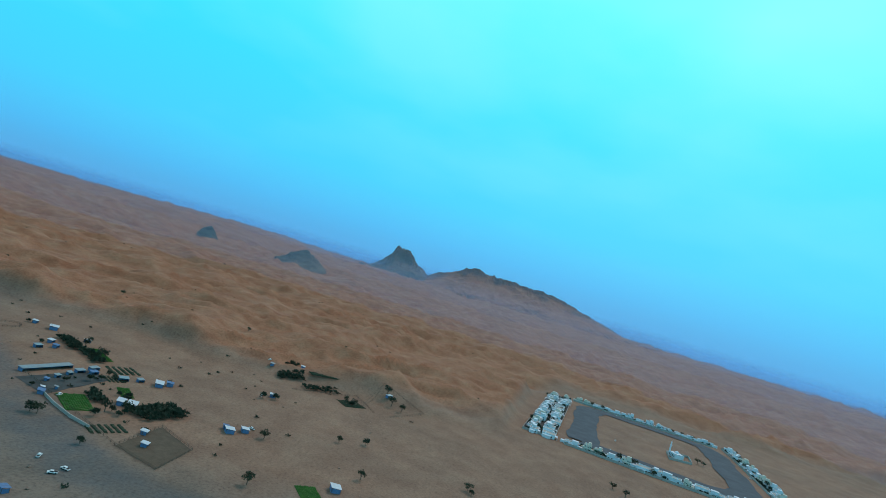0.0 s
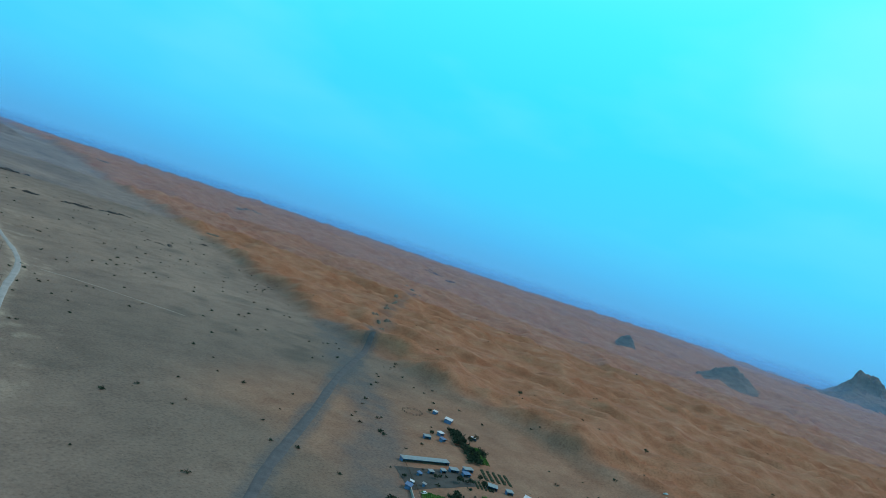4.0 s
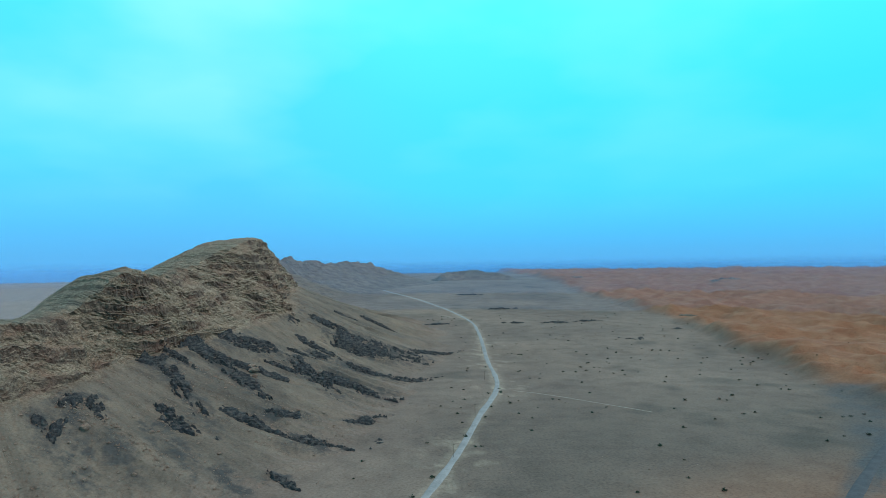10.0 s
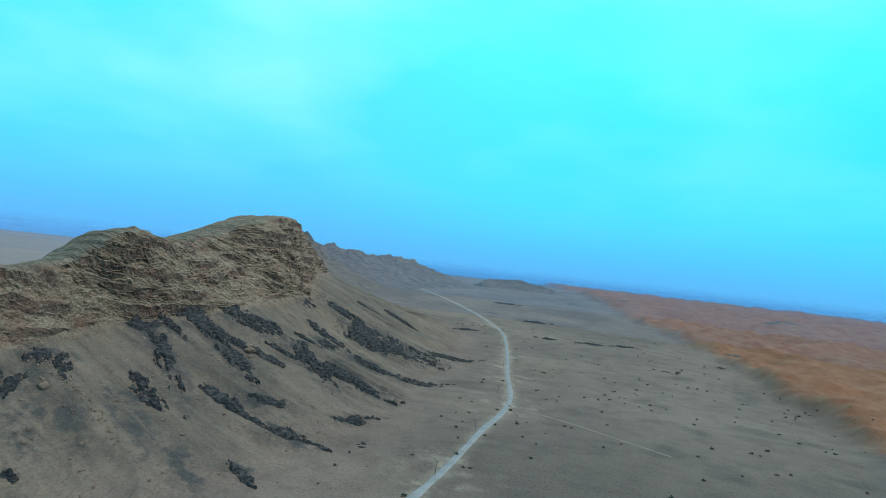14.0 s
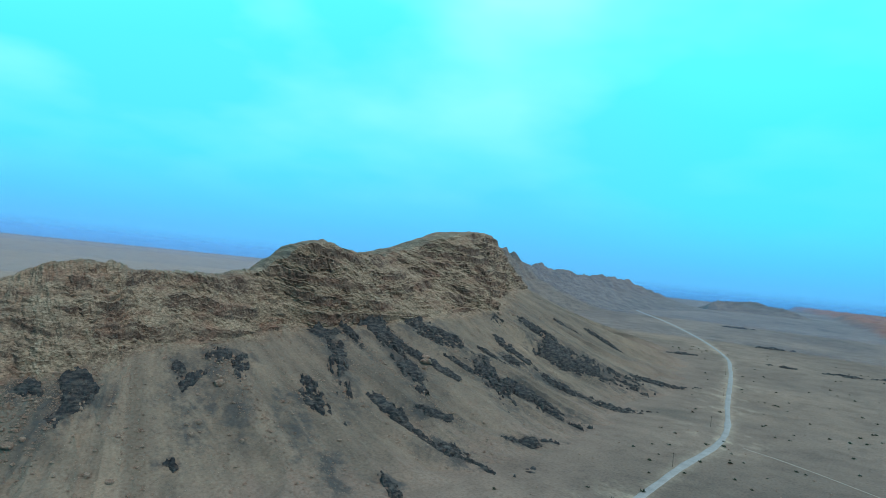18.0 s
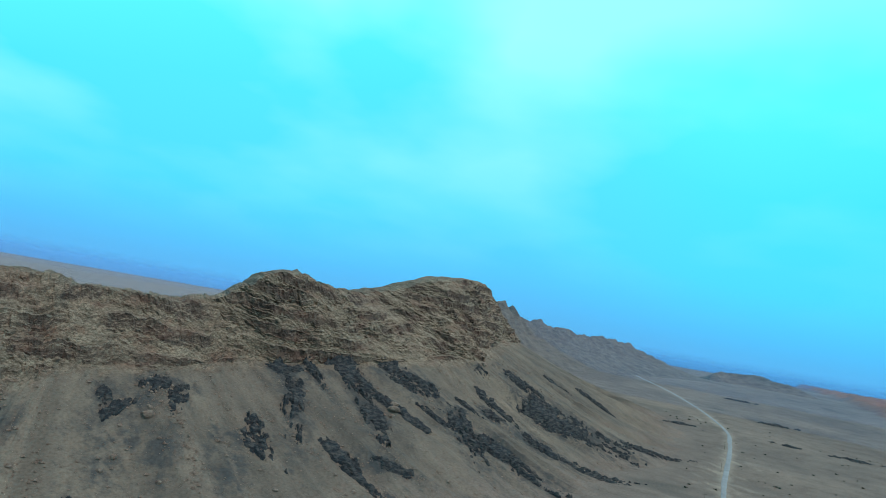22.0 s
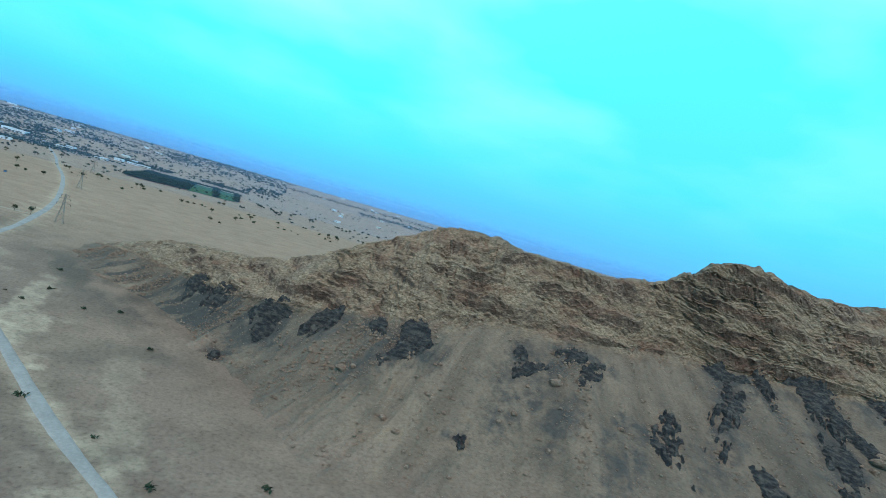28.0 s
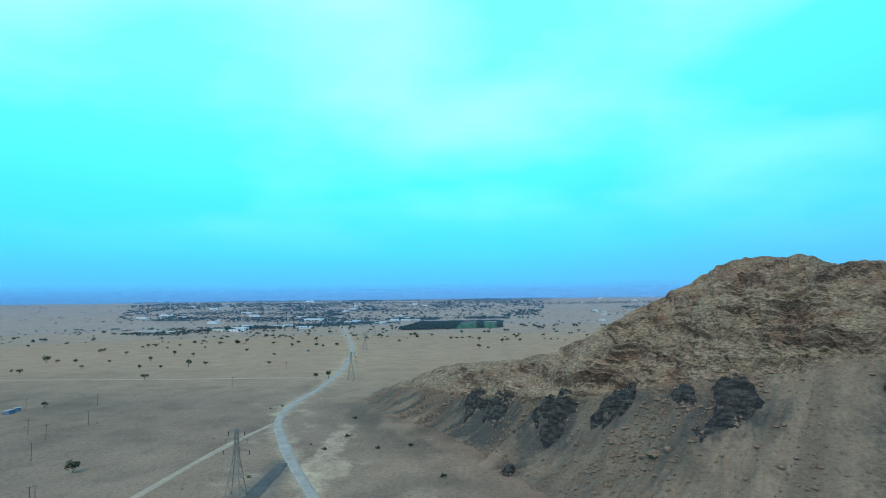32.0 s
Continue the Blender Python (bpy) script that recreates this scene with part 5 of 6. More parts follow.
def villa(seed, w, d, h, material, tower=True):
    """A flat-roofed desert house: walls, parapet, roof room, porch, door and windows."""
    r = random.Random(seed)
    house = empty("house", 0, 0, 0)
    bm = bmesh.new()
    box(bm, 0, 0, -0.6, w, d, h + 0.6)
    part("wall", bm, material, house)
    bm = bmesh.new()
    for sx, sy, lx, ly in ((0, -1, w + 0.3, 0.28), (0, 1, w + 0.3, 0.28), (-1, 0, 0.28, d - 0.28), (1, 0, 0.28, d - 0.28)):
        box(bm, sx * (w / 2), sy * (d / 2), h + 0.003, lx, ly, 0.75)
    part("parapet", bm, material, house)
    bm = bmesh.new()
    box(bm, 0, 0, h + 0.004, w - 0.5, d - 0.5, 0.12)
    part("roof", bm, MAT_GREYWALL, house, "grey dusty flat roof")
    if tower:
        bm = bmesh.new()
        box(bm, w * 0.2, d * 0.1, h + 0.1, w * 0.42, d * 0.5, 2.6)
        box(bm, w * 0.2, d * 0.1, h + 2.7, w * 0.46, d * 0.54, 0.3)
        part("roof_room", bm, material, house)
    side = r.choice((-1, 1))
    bm = bmesh.new()
    box(bm, side * (w / 2 + 2.3), d * 0.12, -0.6, 4.6, d * 0.6, 3.6)
    box(bm, side * (w / 2 + 2.3), d * 0.12, 3.0, 4.8, d * 0.62, 0.25)
    part("annex", bm, material, house)
    bm = bmesh.new()
    box(bm, -side * (w / 2 + 2.0), -d * 0.3, 2.5, 3.8, 5.2, 0.2)
    for sx in (0.4, 3.6):
        for sy in (-2.4, 2.4):
            box(bm, -side * (w / 2 + sx), -d * 0.3 + sy, -0.6, 0.15, 0.15, 3.1)
    part("carport", bm, MAT_ROOF, house, "pale sheet-roofed carport")
    bm = bmesh.new()
    box(bm, -w * 0.15, -d / 2 - 1.1, 2.7, w * 0.5, 2.2, 0.28)
    for sx in (-0.36, 0.06):
        box(bm, w * sx, -d / 2 - 2.0, -0.5, 0.3, 0.3, 3.2)
    part("porch", bm, material, house)
    bm = bmesh.new()
    box(bm, -w * 0.15, -d / 2 - 0.04, 0, 1.3, 0.1, 2.1)
    part("door", bm, MAT_DOOR, house, "brown front door")
    floors = (1.0, 4.1) if h > 5.5 else (1.0,)
    for z in floors:
        for k in (-0.36, 0.14, 0.36):
            if z < 2 and abs(k + 0.36) > 0.2 or z > 2:
                window_at(house, k * w, -d / 2, z, 1.1, 1.3, -1)
            window_at(house, k * w, d / 2, z, 1.1, 1.3, 1)
        for k in (-0.25, 0.25):
            window_at(house, -w / 2, k * d, z, 1.1, 1.3, -2)
            window_at(house, w / 2, k * d, z, 1.1, 1.3, 2)
    bm = bmesh.new()
    rod(bm, (-w * 0.3, d * 0.25, h + 0.1), (-w * 0.3, d * 0.25, h + 1.4), 0.6, 0.6, 10)
    part("water_tank", bm, MAT_WHITE, house, "white roof water tank")
    return tagged(house, "white flat-roofed desert villa with a parapet and roof room", "house", "village houses")


HOUSES = [villa(1, 12, 10, 6.6, MAT_WHITE), villa(2, 15, 9, 4.2, MAT_WHITE), villa(3, 10, 9, 6.4, MAT_CREAM), villa(4, 13, 11, 4.0, MAT_WHITE, False)]
used_patterns = set()


def put_house(x, y, turn):
    k = random.randrange(len(HOUSES))
    m = pose(x, y, land_at(x, y), 0, 0, turn) @ Matrix.Diagonal((random.uniform(0.8, 1.15), random.uniform(0.8, 1.15), random.uniform(0.85, 1.1), 1))
    if k in used_patterns:
        return copy_thing(HOUSES[k], m)
    used_patterns.add(k)
    HOUSES[k].matrix_basis = m
    return HOUSES[k]


def boundary_wall(x1, y1, x2, y2, high=1.7, material=None, name="boundary_wall", label="pale plastered compound wall round the house plots"):
    long = math.hypot(x2 - x1, y2 - y1)
    bm = bmesh.new()
    n = max(2, int(long / 12))
    t = math.atan2(y2 - y1, x2 - x1)
    for k in range(n):
        u = (k + 0.5) / n
        x, y = x1 + (x2 - x1) * u, y1 + (y2 - y1) * u
        box(bm, x, y, land_at(x, y) - 0.6, long / n - 0.02, 0.25, high + 0.6, t)
        box(bm, x, y, land_at(x, y) + high, long / n + 0.05, 0.36, 0.12, t)
    ob = part(name, bm, material or MAT_GREYWALL, None)
    return tagged(ob, label, "wall", "compound walls")


def yard(name, pts, material, label, category, lift=0.12, cuts=26):
    """A level patch laid on the land between four corners."""
    a, b, c, d = (np.array(p, float) for p in pts)
    u, v = np.meshgrid(np.linspace(0, 1, cuts), np.linspace(0, 1, cuts), indexing="ij")
    P = (a * (1 - u[..., None]) + b * u[..., None]) * (1 - v[..., None]) + (d * (1 - u[..., None]) + c * u[..., None]) * v[..., None]
    P = P + 0.6 * np.stack([fractal(P[..., 0] / 6, P[..., 1] / 6, 2, 5), fractal(P[..., 0] / 6, P[..., 1] / 6, 2, 6)], -1)
    z = land(P[..., 0].ravel(), P[..., 1].ravel()) + lift
    me = grid_mesh(name, np.concatenate([P.reshape(-1, 2), z[:, None]], 1), cuts, cuts, material)
    return tagged(new(name, me), label, category, kind="structure")


def house_row(x1, y1, x2, y2, count, turn, deep=26.0, rows=1):
    ux, uy = (x2 - x1), (y2 - y1)
    long = math.hypot(ux, uy)
    ux, uy = ux / long, uy / long
    nx, ny = -uy, ux
    for r in range(rows):
        for k in range(count):
            u = (k + 0.5 + random.uniform(-0.14, 0.14)) / count * long
            o = (r + 0.5) * deep + random.uniform(-2.5, 2.5)
            put_house(x1 + ux * u + nx * o, y1 + uy * u + ny * o, turn + random.choice((0, 0, 180)) + random.uniform(-2, 2))
            if random.random() < 0.55:
                plant(x1 + ux * (u + long / count * 0.45) + nx * (o + random.uniform(-6, 6)), y1 + uy * (u + long / count * 0.45) + ny * (o + random.uniform(-6, 6)), random.uniform(0.7, 1.1))
    w = deep * rows
    garden = np.random.RandomState(int(abs(x1)))
    gn = count * rows * 9
    gu, gv = garden.uniform(0, long, gn), garden.uniform(0.06, 0.94, gn) * w
    gu = gu + 4 * np.sin(gu / 7.0)
    gx, gy = x1 + ux * gu + nx * gv, y1 + uy * gu + ny * gv
    scatter_mesh("garden_trees", np.stack([gx, gy, land(gx, gy) + 0.6, garden.uniform(0.8, 2.0, gn)], 1), MAT_LEAF_DARK, "dark green garden trees between the village houses", "trees", BLADE_V, BLADE_F, 0.35, 1.0)
    a, b, c, d = (x1, y1), (x2, y2), (x2 + nx * w, y2 + ny * w), (x1 + nx * w, y1 + ny * w)
    yard("house_plots", (a, b, c, d), MAT_PLOT, "earth yards between the village houses, their shade put into the colour", "yard", 0.35)
    for p, q in ((a, b), (b, c), (c, d), (d, a)):
        boundary_wall(*p, *q)


house_row(396, -97, 644, -152, 21, -14, -13, 2)
house_row(386, -130, 345, -264, 13, -107, 15, 1)
house_row(664, -186, 623, -338, 15, -105, -15, 1)
house_row(618, -349, 366, -301, 22, 169, 15, 1)
house_row(436, -348, 410, -378, 3, 131, 12, 1)


loop = dense((415, 500, 596, 622, 612, 594, 570, 480, 400, 380, 396, 415), (-150, -168, -190, -210, -250, -305, -318, -300, -280, -252, -192, -150))
ribbon("village_road", loop, 26.0, MAT_YARD, "grey gravel ring road inside the village", "road", 0.9)
# the small mosque compound in the village square
mosque = empty("mosque", 474, -248, land_at(474, -248), 14)
bm = bmesh.new()
box(bm, 0, 0, -0.4, 14, 11, 5.4)
part("hall", bm, MAT_WHITE, mosque)
bm = bmesh.new()
bmesh.ops.create_uvsphere(bm, u_segments=16, v_segments=8, radius=2.6, matrix=Matrix.Translation((0, 0, 5.0)))
part("dome", bm, MAT_WHITE, mosque, shade=True)
bm = bmesh.new()
rod(bm, (8, 4, -0.4), (8, 4, 14), 1.0, 0.8, 10)
rod(bm, (8, 4, 11), (8, 4, 11.4), 1.5, 1.5, 10)
rod(bm, (8, 4, 14), (8, 4, 16.4), 0.8, 0.05, 10)
part("minaret", bm, MAT_WHITE, mosque)
for k in (-4.5, -1.5, 1.5, 4.5):
    window_at(mosque, k, -5.5, 1.2, 1.0, 2.2, -1)
    window_at(mosque, k, 5.5, 1.2, 1.0, 2.2, 1)
tagged(mosque, "small white mosque with a dome and one minaret", "mosque")
for p, q in (((456, -236), (488, -244)), ((488, -244), (492, -266)), ((492, -266), (460, -258)), ((460, -258), (456, -236))):
    boundary_wall(*p, *q, 1.8)


# ---- the farm under the dunes ----
def shed(x, y, w, d, h, turn, roof, open_front=True, label="farm shed with a pale sheet roof"):
    """A low shed: posts, walls on three sides and a sloping ribbed roof."""
    ob = empty("shed", x, y, land_at(x, y), turn)
    for sx in (-1, 1):
        for sy in (-1, 1):
            bm = bmesh.new()
            box(bm, sx * (w / 2 - 0.15), sy * (d / 2 - 0.15), -0.3, 0.18, 0.18, h + (0.45 if sy > 0 else 0.1))
            part("post", bm, MAT_WOOD, ob)
    bm = bmesh.new()
    box(bm, 0, d / 2 - 0.1, -0.3, w - 0.4, 0.15, h + 0.2)
    if not open_front:
        box(bm, 0, -d / 2 + 0.1, -0.3, w - 0.4, 0.15, h * 0.95)
    box(bm, -w / 2 + 0.1, 0, -0.3, 0.15, d - 0.4, h)
    box(bm, w / 2 - 0.1, 0, -0.3, 0.15, d - 0.4, h)
    part("wall", bm, MAT_GREYWALL if not open_front else MAT_BLUE, ob)
    bm = bmesh.new()
    n = 2 * max(3, int(w / 0.9))
    sheet = []
    for y, z in ((-d / 2 - 0.4, h), (d / 2 + 0.4, h + 0.5)):
        for drop in (0.0, -0.1):
            sheet.append([bm.verts.new((-w / 2 - 0.3 + k * (w + 0.6) / n, y, z + drop + 0.1 * (k % 2))) for k in range(n + 1)])
    lo_top, lo_under, hi_top, hi_under = sheet
    for k in range(n):
        bm.faces.new((lo_top[k], lo_top[k + 1], hi_top[k + 1], hi_top[k]))
        bm.faces.new((lo_under[k + 1], lo_under[k], hi_under[k], hi_under[k + 1]))
        bm.faces.new((lo_under[k], lo_under[k + 1], lo_top[k + 1], lo_top[k]))
        bm.faces.new((hi_top[k], hi_top[k + 1], hi_under[k + 1], hi_under[k]))
    for k in (0, n):
        bm.faces.new((lo_top[k], hi_top[k], hi_under[k], lo_under[k]))
    part("roof", bm, roof, ob)
    return tagged(ob, label, "shed", "farm sheds")


shed(190, 163, 42, 5.0, 2.6, -14, MAT_METAL, True, "long low barn with a grey sheet roof")
for x, y, w, d, h, turn, roof in ((200, 152, 7, 4, 2.4, -20, MAT_METAL), (204, 147, 6, 4, 2.4, -20, MAT_BLUE), (210, 151, 8, 4, 2.6, -14, MAT_METAL), (162, 144, 3, 2.4, 2.0, 40, MAT_ROOF), (167, 141, 2.6, 2.2, 2.0, 30, MAT_METAL), (183, 152, 4, 3, 2.2, -14, MAT_METAL), (174, 151, 3.4, 2.6, 2.0, 10, MAT_BLUE), (192, 152, 4, 3, 2.2, -14, MAT_METAL), (258, 187, 5, 3.4, 2.4, -30, MAT_ROOF), (219, 190, 6, 4, 2.6, -20, MAT_METAL), (174, 108, 10, 6, 3.0, 20, MAT_ROOF), (208, 133, 7, 5, 2.6, -49, MAT_METAL), (214, 127, 5, 4, 2.4, -30, MAT_METAL), (173, 113, 9, 5, 3.0, 20, MAT_ROOF), (148, 87, 4.6, 4, 2.4, 10, MAT_ROOF), (136, 80, 4.6, 4, 2.4, 10, MAT_ROOF),
                                  (217, 118, 11, 6, 3.0, 25, MAT_ROOF), (223, 115, 6, 5, 2.8, 25, MAT_BLUE), (265, 227, 5, 4, 2.8, 20, MAT_ROOF), (263, 213, 9, 7, 3.4, 30, MAT_ROOF), (235, 194, 6, 4, 2.8, 10, MAT_ROOF), (228, 186, 5, 4, 2.6, 10, MAT_BLUE),
                                  (181, 63, 7, 6, 3.0, 30, MAT_ROOF), (188, 58, 6, 5, 2.8, 30, MAT_ROOF), (184, 66, 4, 4, 2.6, 30, MAT_BLUE), (264, 70, 6, 5, 2.8, 15, MAT_ROOF), (342, 75, 6, 4, 2.8, 15, MAT_ROOF), (338, 8, 8, 4, 2.6, -30, MAT_ROOF),
                                  (76, 97, 4.5, 3.5, 2.4, 60, MAT_BLUE), (74, 90, 5, 3.5, 2.4, 60, MAT_BLUE), (153, 4, 8, 6, 3.0, 20, MAT_ROOF), (330, 94, 6, 4, 2.4, 10, MAT_METAL), (157, 141, 6, 4, 2.4, 30, MAT_BLUE), (-273, -97, 8, 5, 2.6, 10, MAT_ROOF), (-264, -78, 8, 4, 2.6, 15, MAT_ROOF), (-243, -79, 6, 5, 2.6, 0, MAT_ROOF), (-418, -214, 12, 5, 2.6, 10, MAT_METAL), (-399, -192, 12, 4, 2.6, 10, MAT_ROOF), (-304, -94, 9, 5, 2.6, 10, MAT_METAL), (-311, -94, 6, 4, 2.6, 40, MAT_METAL), (-167, -22, 6, 4, 2.6, 10, MAT_ROOF), (-610, -334, 14, 5, 2.6, 10, MAT_METAL), (-588, -350, 14, 5, 2.6, 10, MAT_METAL), (-683, -19, 5, 4, 2.6, 10, MAT_WOOD)):
    shed(x, y, w, d, h, turn, roof)


def crop_plot(x, y, w, d, turn, rows, label="green irrigated vegetable plot in rows"):
    ob = empty("crop_plot", x, y, land_at(x, y), turn)
    for k in range(rows):
        bm = bmesh.new()
        r = random.Random(k * 7 + int(x))
        v = -d / 2 + (k + 0.5) * d / rows
        for j in range(int(w / 0.8)):
            u = -w / 2 + j * 0.8 + r.uniform(-0.2, 0.2)
            wide = d / rows * (0.62 if rows < 12 else 0.98)
            box(bm, u, v + r.uniform(-0.1, 0.1), -0.2, 0.9, wide, 0.45 + r.uniform(0, 0.35), r.uniform(-0.3, 0.3), 0.6)
        tagged(part("vegetable_bed", bm, MAT_CROP if rows > 9 else MAT_LEAF, ob), kind="stuff")
    return tagged(ob, label, "crops", "farm plots")


for x, y, w, d, turn, rows in ((159, 126, 22, 12, 46, 12), (239, 168, 26, 9, 52, 10), (224, 143, 14, 16, 52, 5), (141, 100, 9, 16, 52, 6), (190, 121, 16, 6, 40, 10), (336, 56, 22, 8, -60, 7), (305, 28, 16, 14, -50, 7), (143, 13, 12, 9, 30, 12), (205, 137, 10, 8, 52, 4)):
    crop_plot(x, y, w, d, turn, rows)
for x, y, n, sx, sy in ((174, 92, 6, 8, 6), (249, 182, 4, 9, 4), (233, 160, 4, 8, 4), (349, 84, 8, 6, 4), (160, 108, 5, 4, 4), (308, 30, 5, 8, 5), (183, 117, 4, 4, 4)):
    for _ in range(n):
        plant(x + random.uniform(-sx, sx), y + random.uniform(-sy, sy), random.uniform(0.6, 0.95), random.choice((2, 3, 3)))
def thicket(x, y, sx, sy, turn, n, label):
    """A dense planted block of low dark trees."""
    r = np.random.RandomState(int(x * 7 + n))
    u, v = r.uniform(-sx, sx, n), r.uniform(-sy, sy, n)
    c, s = math.cos(radians(turn)), math.sin(radians(turn))
    X, Y = x + u * c - v * s, y + u * s + v * c
    return scatter_mesh("thicket", np.stack([X, Y, land(X, Y) + 0.5, r.uniform(0.9, 1.9, n)], 1), MAT_LEAF_DARK, label, "trees", BLADE_V, BLADE_F, 0.35, 0.9)


thicket(176, 96, 13, 8, -25, 190, "dense dark green orchard block on the farm")
thicket(244, 188, 13, 4, 50, 110, "dark green windbreak trees beside the farm plots")
thicket(232, 167, 12, 4, 50, 90, "dark green shrubs along a farm plot")
thicket(321, 77, 9, 5, -60, 90, "dark green bushes under the dunes")
thicket(315, 53, 12, 5, -60, 60, "low green bushes in a farm plot")
thicket(170, 124, 6, 3, 52, 40, "dark green trees beside the field")
yard("bare_plot", ((119, 66), (147, 65), (161, 86), (128, 88)), MAT_SOIL, "fenced plot of bare dark soil", "plot", 0.12)


def fence(pts, high=1.3):
    """Posts and two rails along a line of corners."""
    ob = empty("fence", pts[0][0], pts[0][1], land_at(*pts[0]))
    o = Vector(ob.location)
    for (x1, y1), (x2, y2) in zip(pts, pts[1:]):
        n = max(2, int(math.hypot(x2 - x1, y2 - y1) / 3.0))
        for k in range(n):
            x, y = x1 + (x2 - x1) * k / n, y1 + (y2 - y1) * k / n
            bm = bmesh.new()
            p = Vector((x, y, land_at(x, y))) - o
            box(bm, p.x, p.y, p.z - 0.3, 0.14, 0.14, high + 0.3)
            part("post", bm, MAT_WOOD, ob)
        for z in (0.55, 1.15):
            bm = bmesh.new()
            rod(bm, Vector((x1, y1, land_at(x1, y1) + z)) - o, Vector((x2, y2, land_at(x2, y2) + z)) - o, 0.06, sides=4)
            part("rail", bm, MAT_WOOD, ob)
    return tagged(ob, "weathered post and rail fence round a farm plot", "fence", "farm fences")


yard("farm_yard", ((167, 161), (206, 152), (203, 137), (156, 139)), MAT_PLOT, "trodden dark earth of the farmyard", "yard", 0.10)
for x, y, k in ((263, 230, 0.7), (192, 141, 0.9), (198, 139, 0.8), (176, 129, 1.0), (173, 126, 0.8), (150, 111, 1.0), (163, 150, 0.6), (205, 136, 0.8), (135, 129, 1.3), (181, 147, 0.6), (209, 142, 0.7), (228, 195, 0.7), (262, 214, 0.7)):
    plant(x, y, k, 3)
for p, q in (((158, 141), (149, 129)), ((149, 129), (141, 116)), ((141, 116), (136, 104))):
    boundary_wall(*p, *q, 1.2, None, "boundary_wall", "pale low wall along the edge of the farm")
fence([(244 + 7.5 * math.cos(k * 0.7), 228 + 6.0 * math.sin(k * 0.7)) for k in range(10)])
fence(((119, 66), (147, 65), (161, 86), (128, 88), (119, 66)))
fence(((128, 88), (162, 141), (178, 166)))
fence(((295, 67), (326, 29), (299, 11)))
fence(((307, 21), (350, 15), (333, -19), (299, 2)))


def car(x, y, turn):
    ob = empty("pickup_truck", x, y, land_at(x, y) + 0.05, turn)
    bm = bmesh.new()
    box(bm, 0, 0, 0.45, 4.8, 1.8, 0.55)
    box(bm, 0.35, 0, 1.003, 1.9, 1.65, 0.68, 0, 0.82)
    bmesh.ops.bevel(bm, geom=bm.edges[:], offset=0.08, segments=1, affect="EDGES")
    part("body", bm, MAT_PAINT, ob)
    bm = bmesh.new()
    box(bm, 0.35, 0, 1.1, 1.72, 1.68, 0.4, 0, 0.86)
    part("window", bm, MAT_GLASS, ob)
    bm = bmesh.new()
    box(bm, -1.5, 0, 0.99, 1.6, 1.45, 0.03)
    part("cargo_bed", bm, MAT_TYRE, ob)
    for sx in (-1.5, 1.5):
        for sy in (-0.86, 0.86):
            bm = bmesh.new()
            rod(bm, (sx, sy - 0.12, 0.37), (sx, sy + 0.12, 0.37), 0.37, sides=12)
            part("wheel", bm, MAT_TYRE, ob)
    return tagged(ob, "white pickup truck parked on the sand", "truck", "parked trucks")


for x, y, turn in ((101, 99, 20), (93, 88, 120), (98, 87, 80), (258, 75, 10), (338, 99, -30), (195, 57, 60), (416, -174, -14), (466, -190, 166), (509, -338, 160), (627, -229, -14), (481, -320, 10), (161, 135, 0)):
    car(x, y, turn)


# ---- the green field and the town on the western plain ----
def tree_belt(name, x1, y1, x2, y2, wide, n, label, high=(1.6, 3.4)):
    r = np.random.RandomState(int(abs(x1 + y1)) + n)
    u, v = r.uniform(0, 1, n), r.normal(0, 0.35, n) * wide
    long = math.hypot(x2 - x1, y2 - y1)
    nx, ny = -(y2 - y1) / long, (x2 - x1) / long
    x, y = x1 + (x2 - x1) * u + nx * v, y1 + (y2 - y1) * u + ny * v
    return scatter_mesh(name, np.stack([x, y, land(x, y) + 0.8, r.uniform(*high, n)], 1), MAT_LEAF_DARK, label, "trees", BLADE_V, BLADE_F, 0.35, 1.0)


yard("green_field", ((-1146, 150), (-1168, 236), (-1450, 258), (-1440, 160)), MAT_FIELD, "bright green irrigated field on the plain", "field", 0.5, 30)
yard("green_field", ((-1124, 52), (-1145, 148), (-1438, 158), (-1420, 76)), MAT_SOIL, "dark soil of an orchard on the plain", "field", 0.5, 30)
for a in ((-1120, 50, -1145, 150), (-1168, 239, -1450, 261), (-1424, 72, -1455, 260), (-1120, 50, -1424, 74), (-1132, 90, -1430, 112), (-1145, 149, -1440, 159), (-1160, 200, -1448, 212)):
    tree_belt("hedgerow_trees", *a, 7, 240, "dense dark hedge of trees round the field", (2.0, 3.6))
for a in ((-1020, -400, -1300, -236), (-1150, -330, -1480, -90), (-1300, -180, -1470, -30), (-1700, -560, -1650, -140), (-1600, -420, -1560, -60), (-1900, -700, -1850, -200), (-2100, -600, -2000, 100), (-1620, -20, -1580, 110), (-2300, -900, -2200, 300), (-2500, -700, -2400, 500), (-2750, -900, -2650, 600), (-2000, 700, -1950, 1000), (-2300, 500, -2200, 1100)):
    tree_belt("tree_belt", *a, 110, 460, "belt of dark trees at the edge of the town", (1.3, 3.0))


def orchard_places(n):
    r = np.random.RandomState(44)
    u, v = r.uniform(0, 1, n), np.round(r.uniform(0, 1, n) * 11) / 11
    x = -1126 - 300 * u - 20 * v
    y = 54 + 22 * u + 92 * v
    return np.stack([x, y, land(x, y) + 0.8, r.uniform(2.2, 4.0, n)], 1)


scatter_mesh("orchard_trees", orchard_places(1100), MAT_LEAF_DARK, "rows of dark green orchard trees on the plain", "trees", BLADE_V, BLADE_F, 0.35, 1.0)


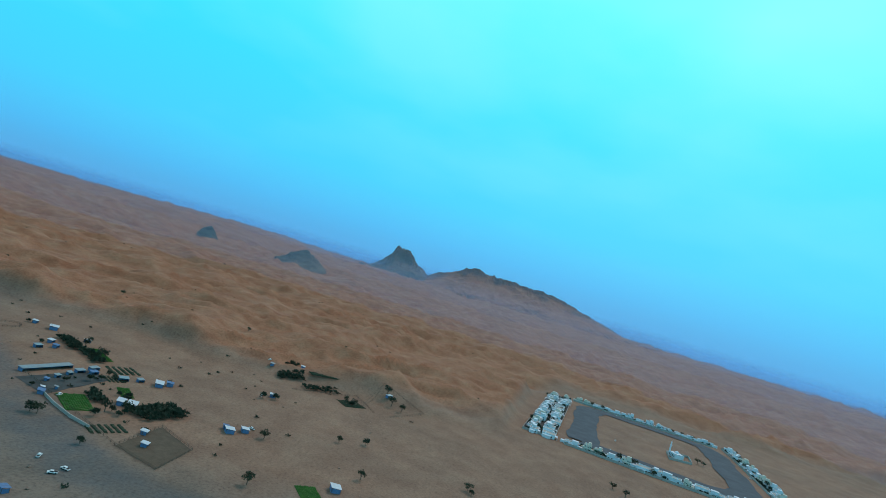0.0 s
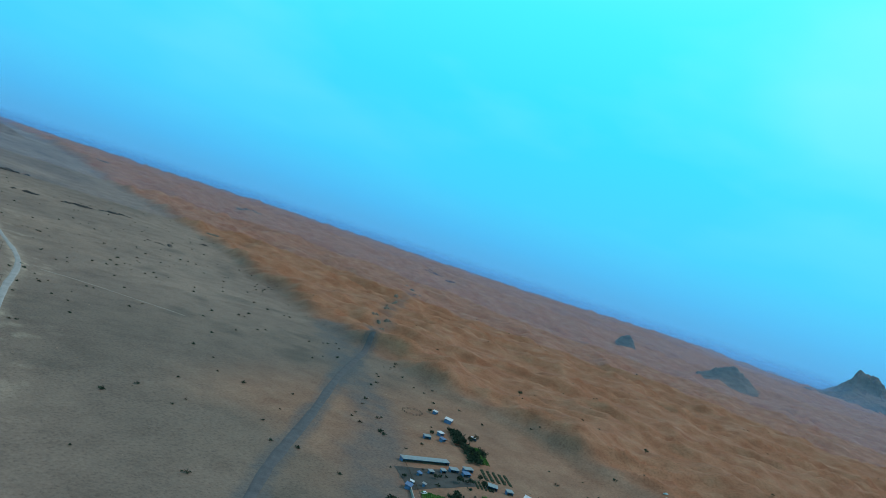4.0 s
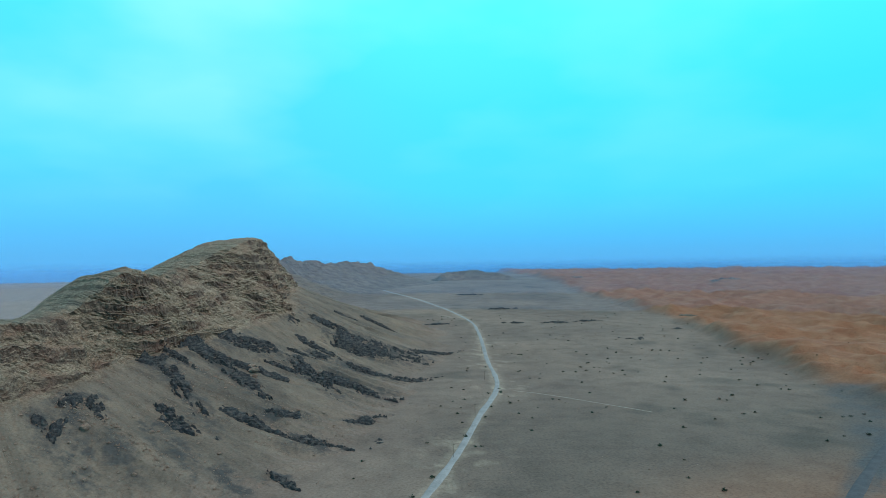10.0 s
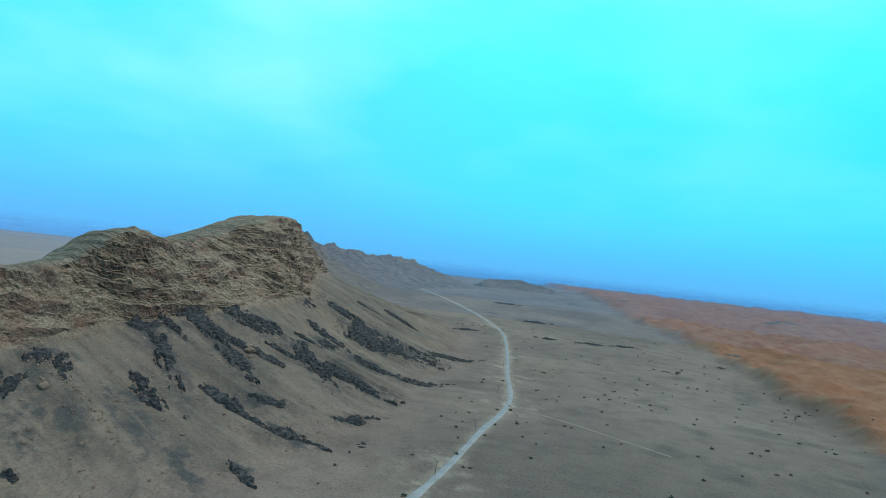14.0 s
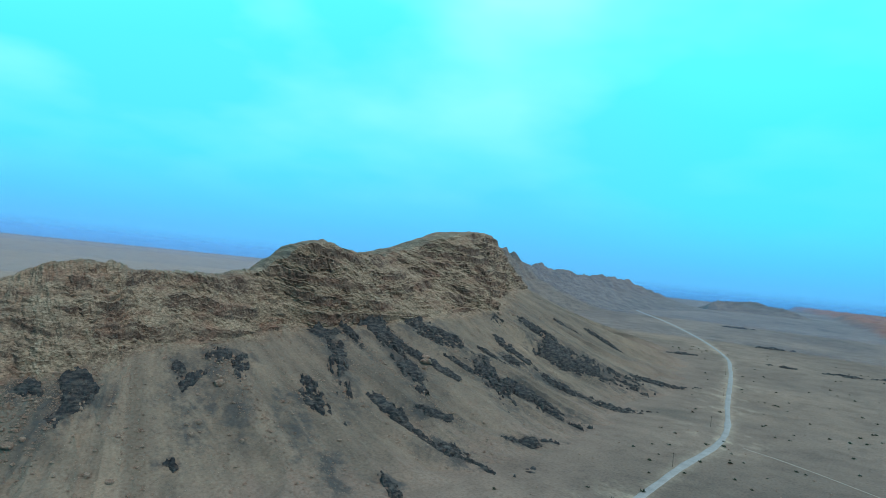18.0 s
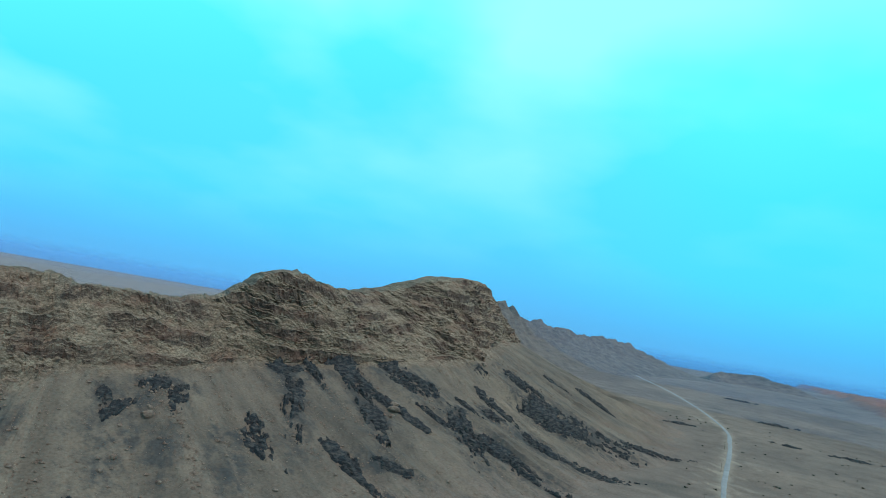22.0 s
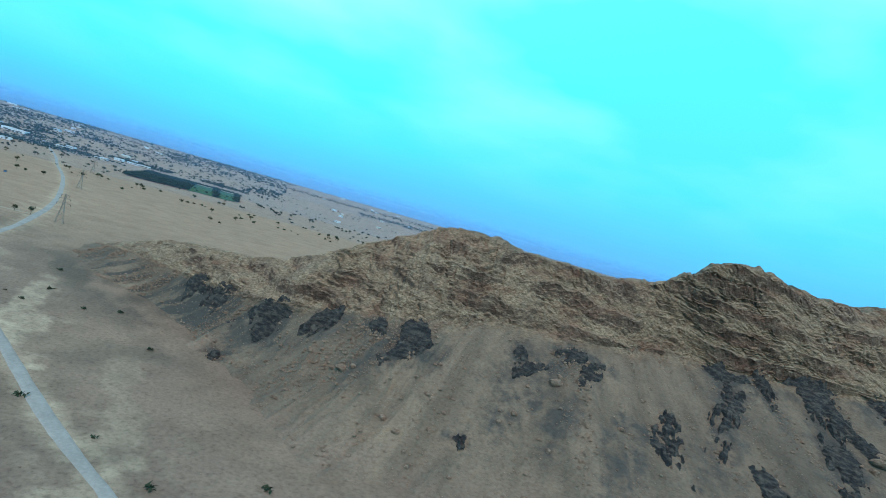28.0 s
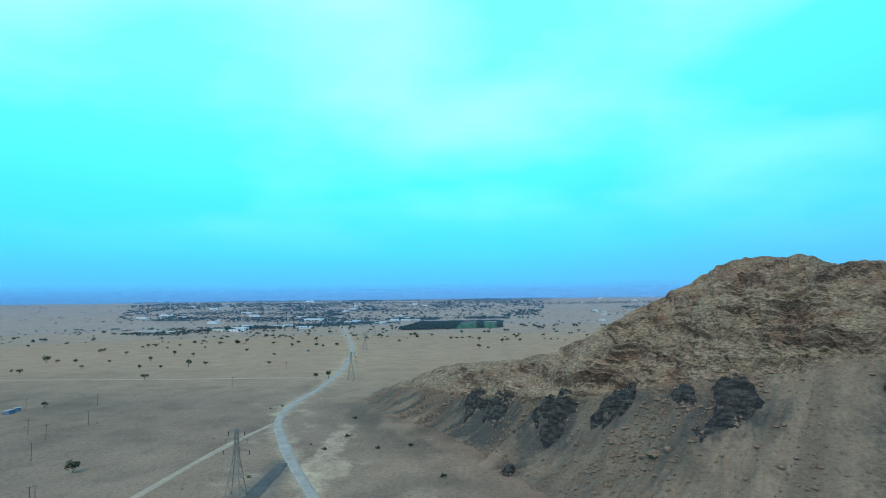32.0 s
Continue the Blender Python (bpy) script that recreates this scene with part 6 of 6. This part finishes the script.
def grove_places(n, seed):
    r = np.random.RandomState(seed)
    x = -1560 - 1250 * r.uniform(0, 1, n) ** 1.2
    lo, hi = 0.36 * x, -0.05 * x + 40
    y = lo + (hi - lo) * r.uniform(-0.25, 1.35, n)
    keep = r.uniform(0, 1, n) < np.clip(0.12 + 1.3 * smooth(0.0, 0.35, fractal(x / 260, y / 120, 3, 430)), 0, 1)
    x, y = x[keep], y[keep]
    return np.stack([x, y, land(x, y) + 0.6, r.uniform(2.2, 5.0, len(x))], 1)


scatter_mesh("distant_groves", grove_places(9000, 31), MAT_LEAF_DARK, "groves and gardens of dark trees round the distant town", "trees", BLADE_V, BLADE_F, 0.4, 0.9)


def plain_scrub(n, seed):
    r = np.random.RandomState(seed)
    x, y = -800 - 1500 * r.uniform(0, 1, n) ** 1.3, r.uniform(-1700, 1700, n)
    keep = (y < 150 - x * 0.45) & (r.uniform(0, 1, n) < 0.35 + 0.65 * smooth(0.0, 0.4, fractal(x / 200, y / 200, 3, 431)))
    x, y = x[keep], y[keep]
    return np.stack([x, y, land(x, y) + 0.5, r.uniform(1.2, 3.2, len(x))], 1)


scatter_mesh("distant_scrub", plain_scrub(2600, 32), MAT_LEAF_DARK, "scattered dark trees on the sandy western plain", "trees", BLADE_V, BLADE_F, 0.4, 0.9)


def far_building(x, y, w, d, h, turn, material):
    ob = empty("town_building", x, y, land_at(x, y), turn)
    bm = bmesh.new()
    box(bm, 0, 0, -0.5, w, d, h + 0.5)
    part("wall", bm, material, ob)
    bm = bmesh.new()
    box(bm, 0, 0, h + 0.004, w + 0.8, d + 0.8, 0.6, 0, 0.97)
    part("roof", bm, MAT_ROOF, ob)
    for k in range(max(2, int(w / 7))):
        window_at(ob, -w / 2 + 3 + k * 7, -d / 2, 1.2, 2.2, 1.6, -1)
    return tagged(ob, "long low pale building in the distant town", "building", "town buildings")


rnd = random.Random(23)
for k in range(62):
    x = rnd.uniform(-2700, -1400) if k > 16 else rnd.uniform(-1600, -1080)
    y = (0.75 * (x + 1420) - 60) * -1 + rnd.uniform(-160, 40) - 120 if k < 17 else rnd.uniform(-820, 60) if k < 46 else rnd.uniform(500, 1100)
    far_building(x, y, rnd.uniform(14, 40) if k < 46 else rnd.uniform(8, 16), rnd.uniform(8, 15), rnd.uniform(3.5, 6), rnd.uniform(60, 110), rnd.choice((MAT_WHITE, MAT_CREAM, MAT_WHITE, MAT_GREYWALL)))
far_building(-1580, -215, 60, 22, 7, 70, MAT_WHITE)


# ---- from plan units to metres: the land and what is drawn on it grow, things of known size only move ----
OWN_SIZE = {"shed": 1.0, "truck": 1.0, "pole": 1.25, "house": 1.15, "mosque": 1.2, "building": 1.3}
for ob in [o for o in scene.objects if o.parent is None and o.type in ("MESH", "EMPTY")]:
    size = OWN_SIZE.get(ob.get("category", ""), UNIT)
    place, turn, scale = ob.matrix_basis.decompose()
    ob.matrix_basis = Matrix.LocRotScale(place * UNIT, turn, scale * size)
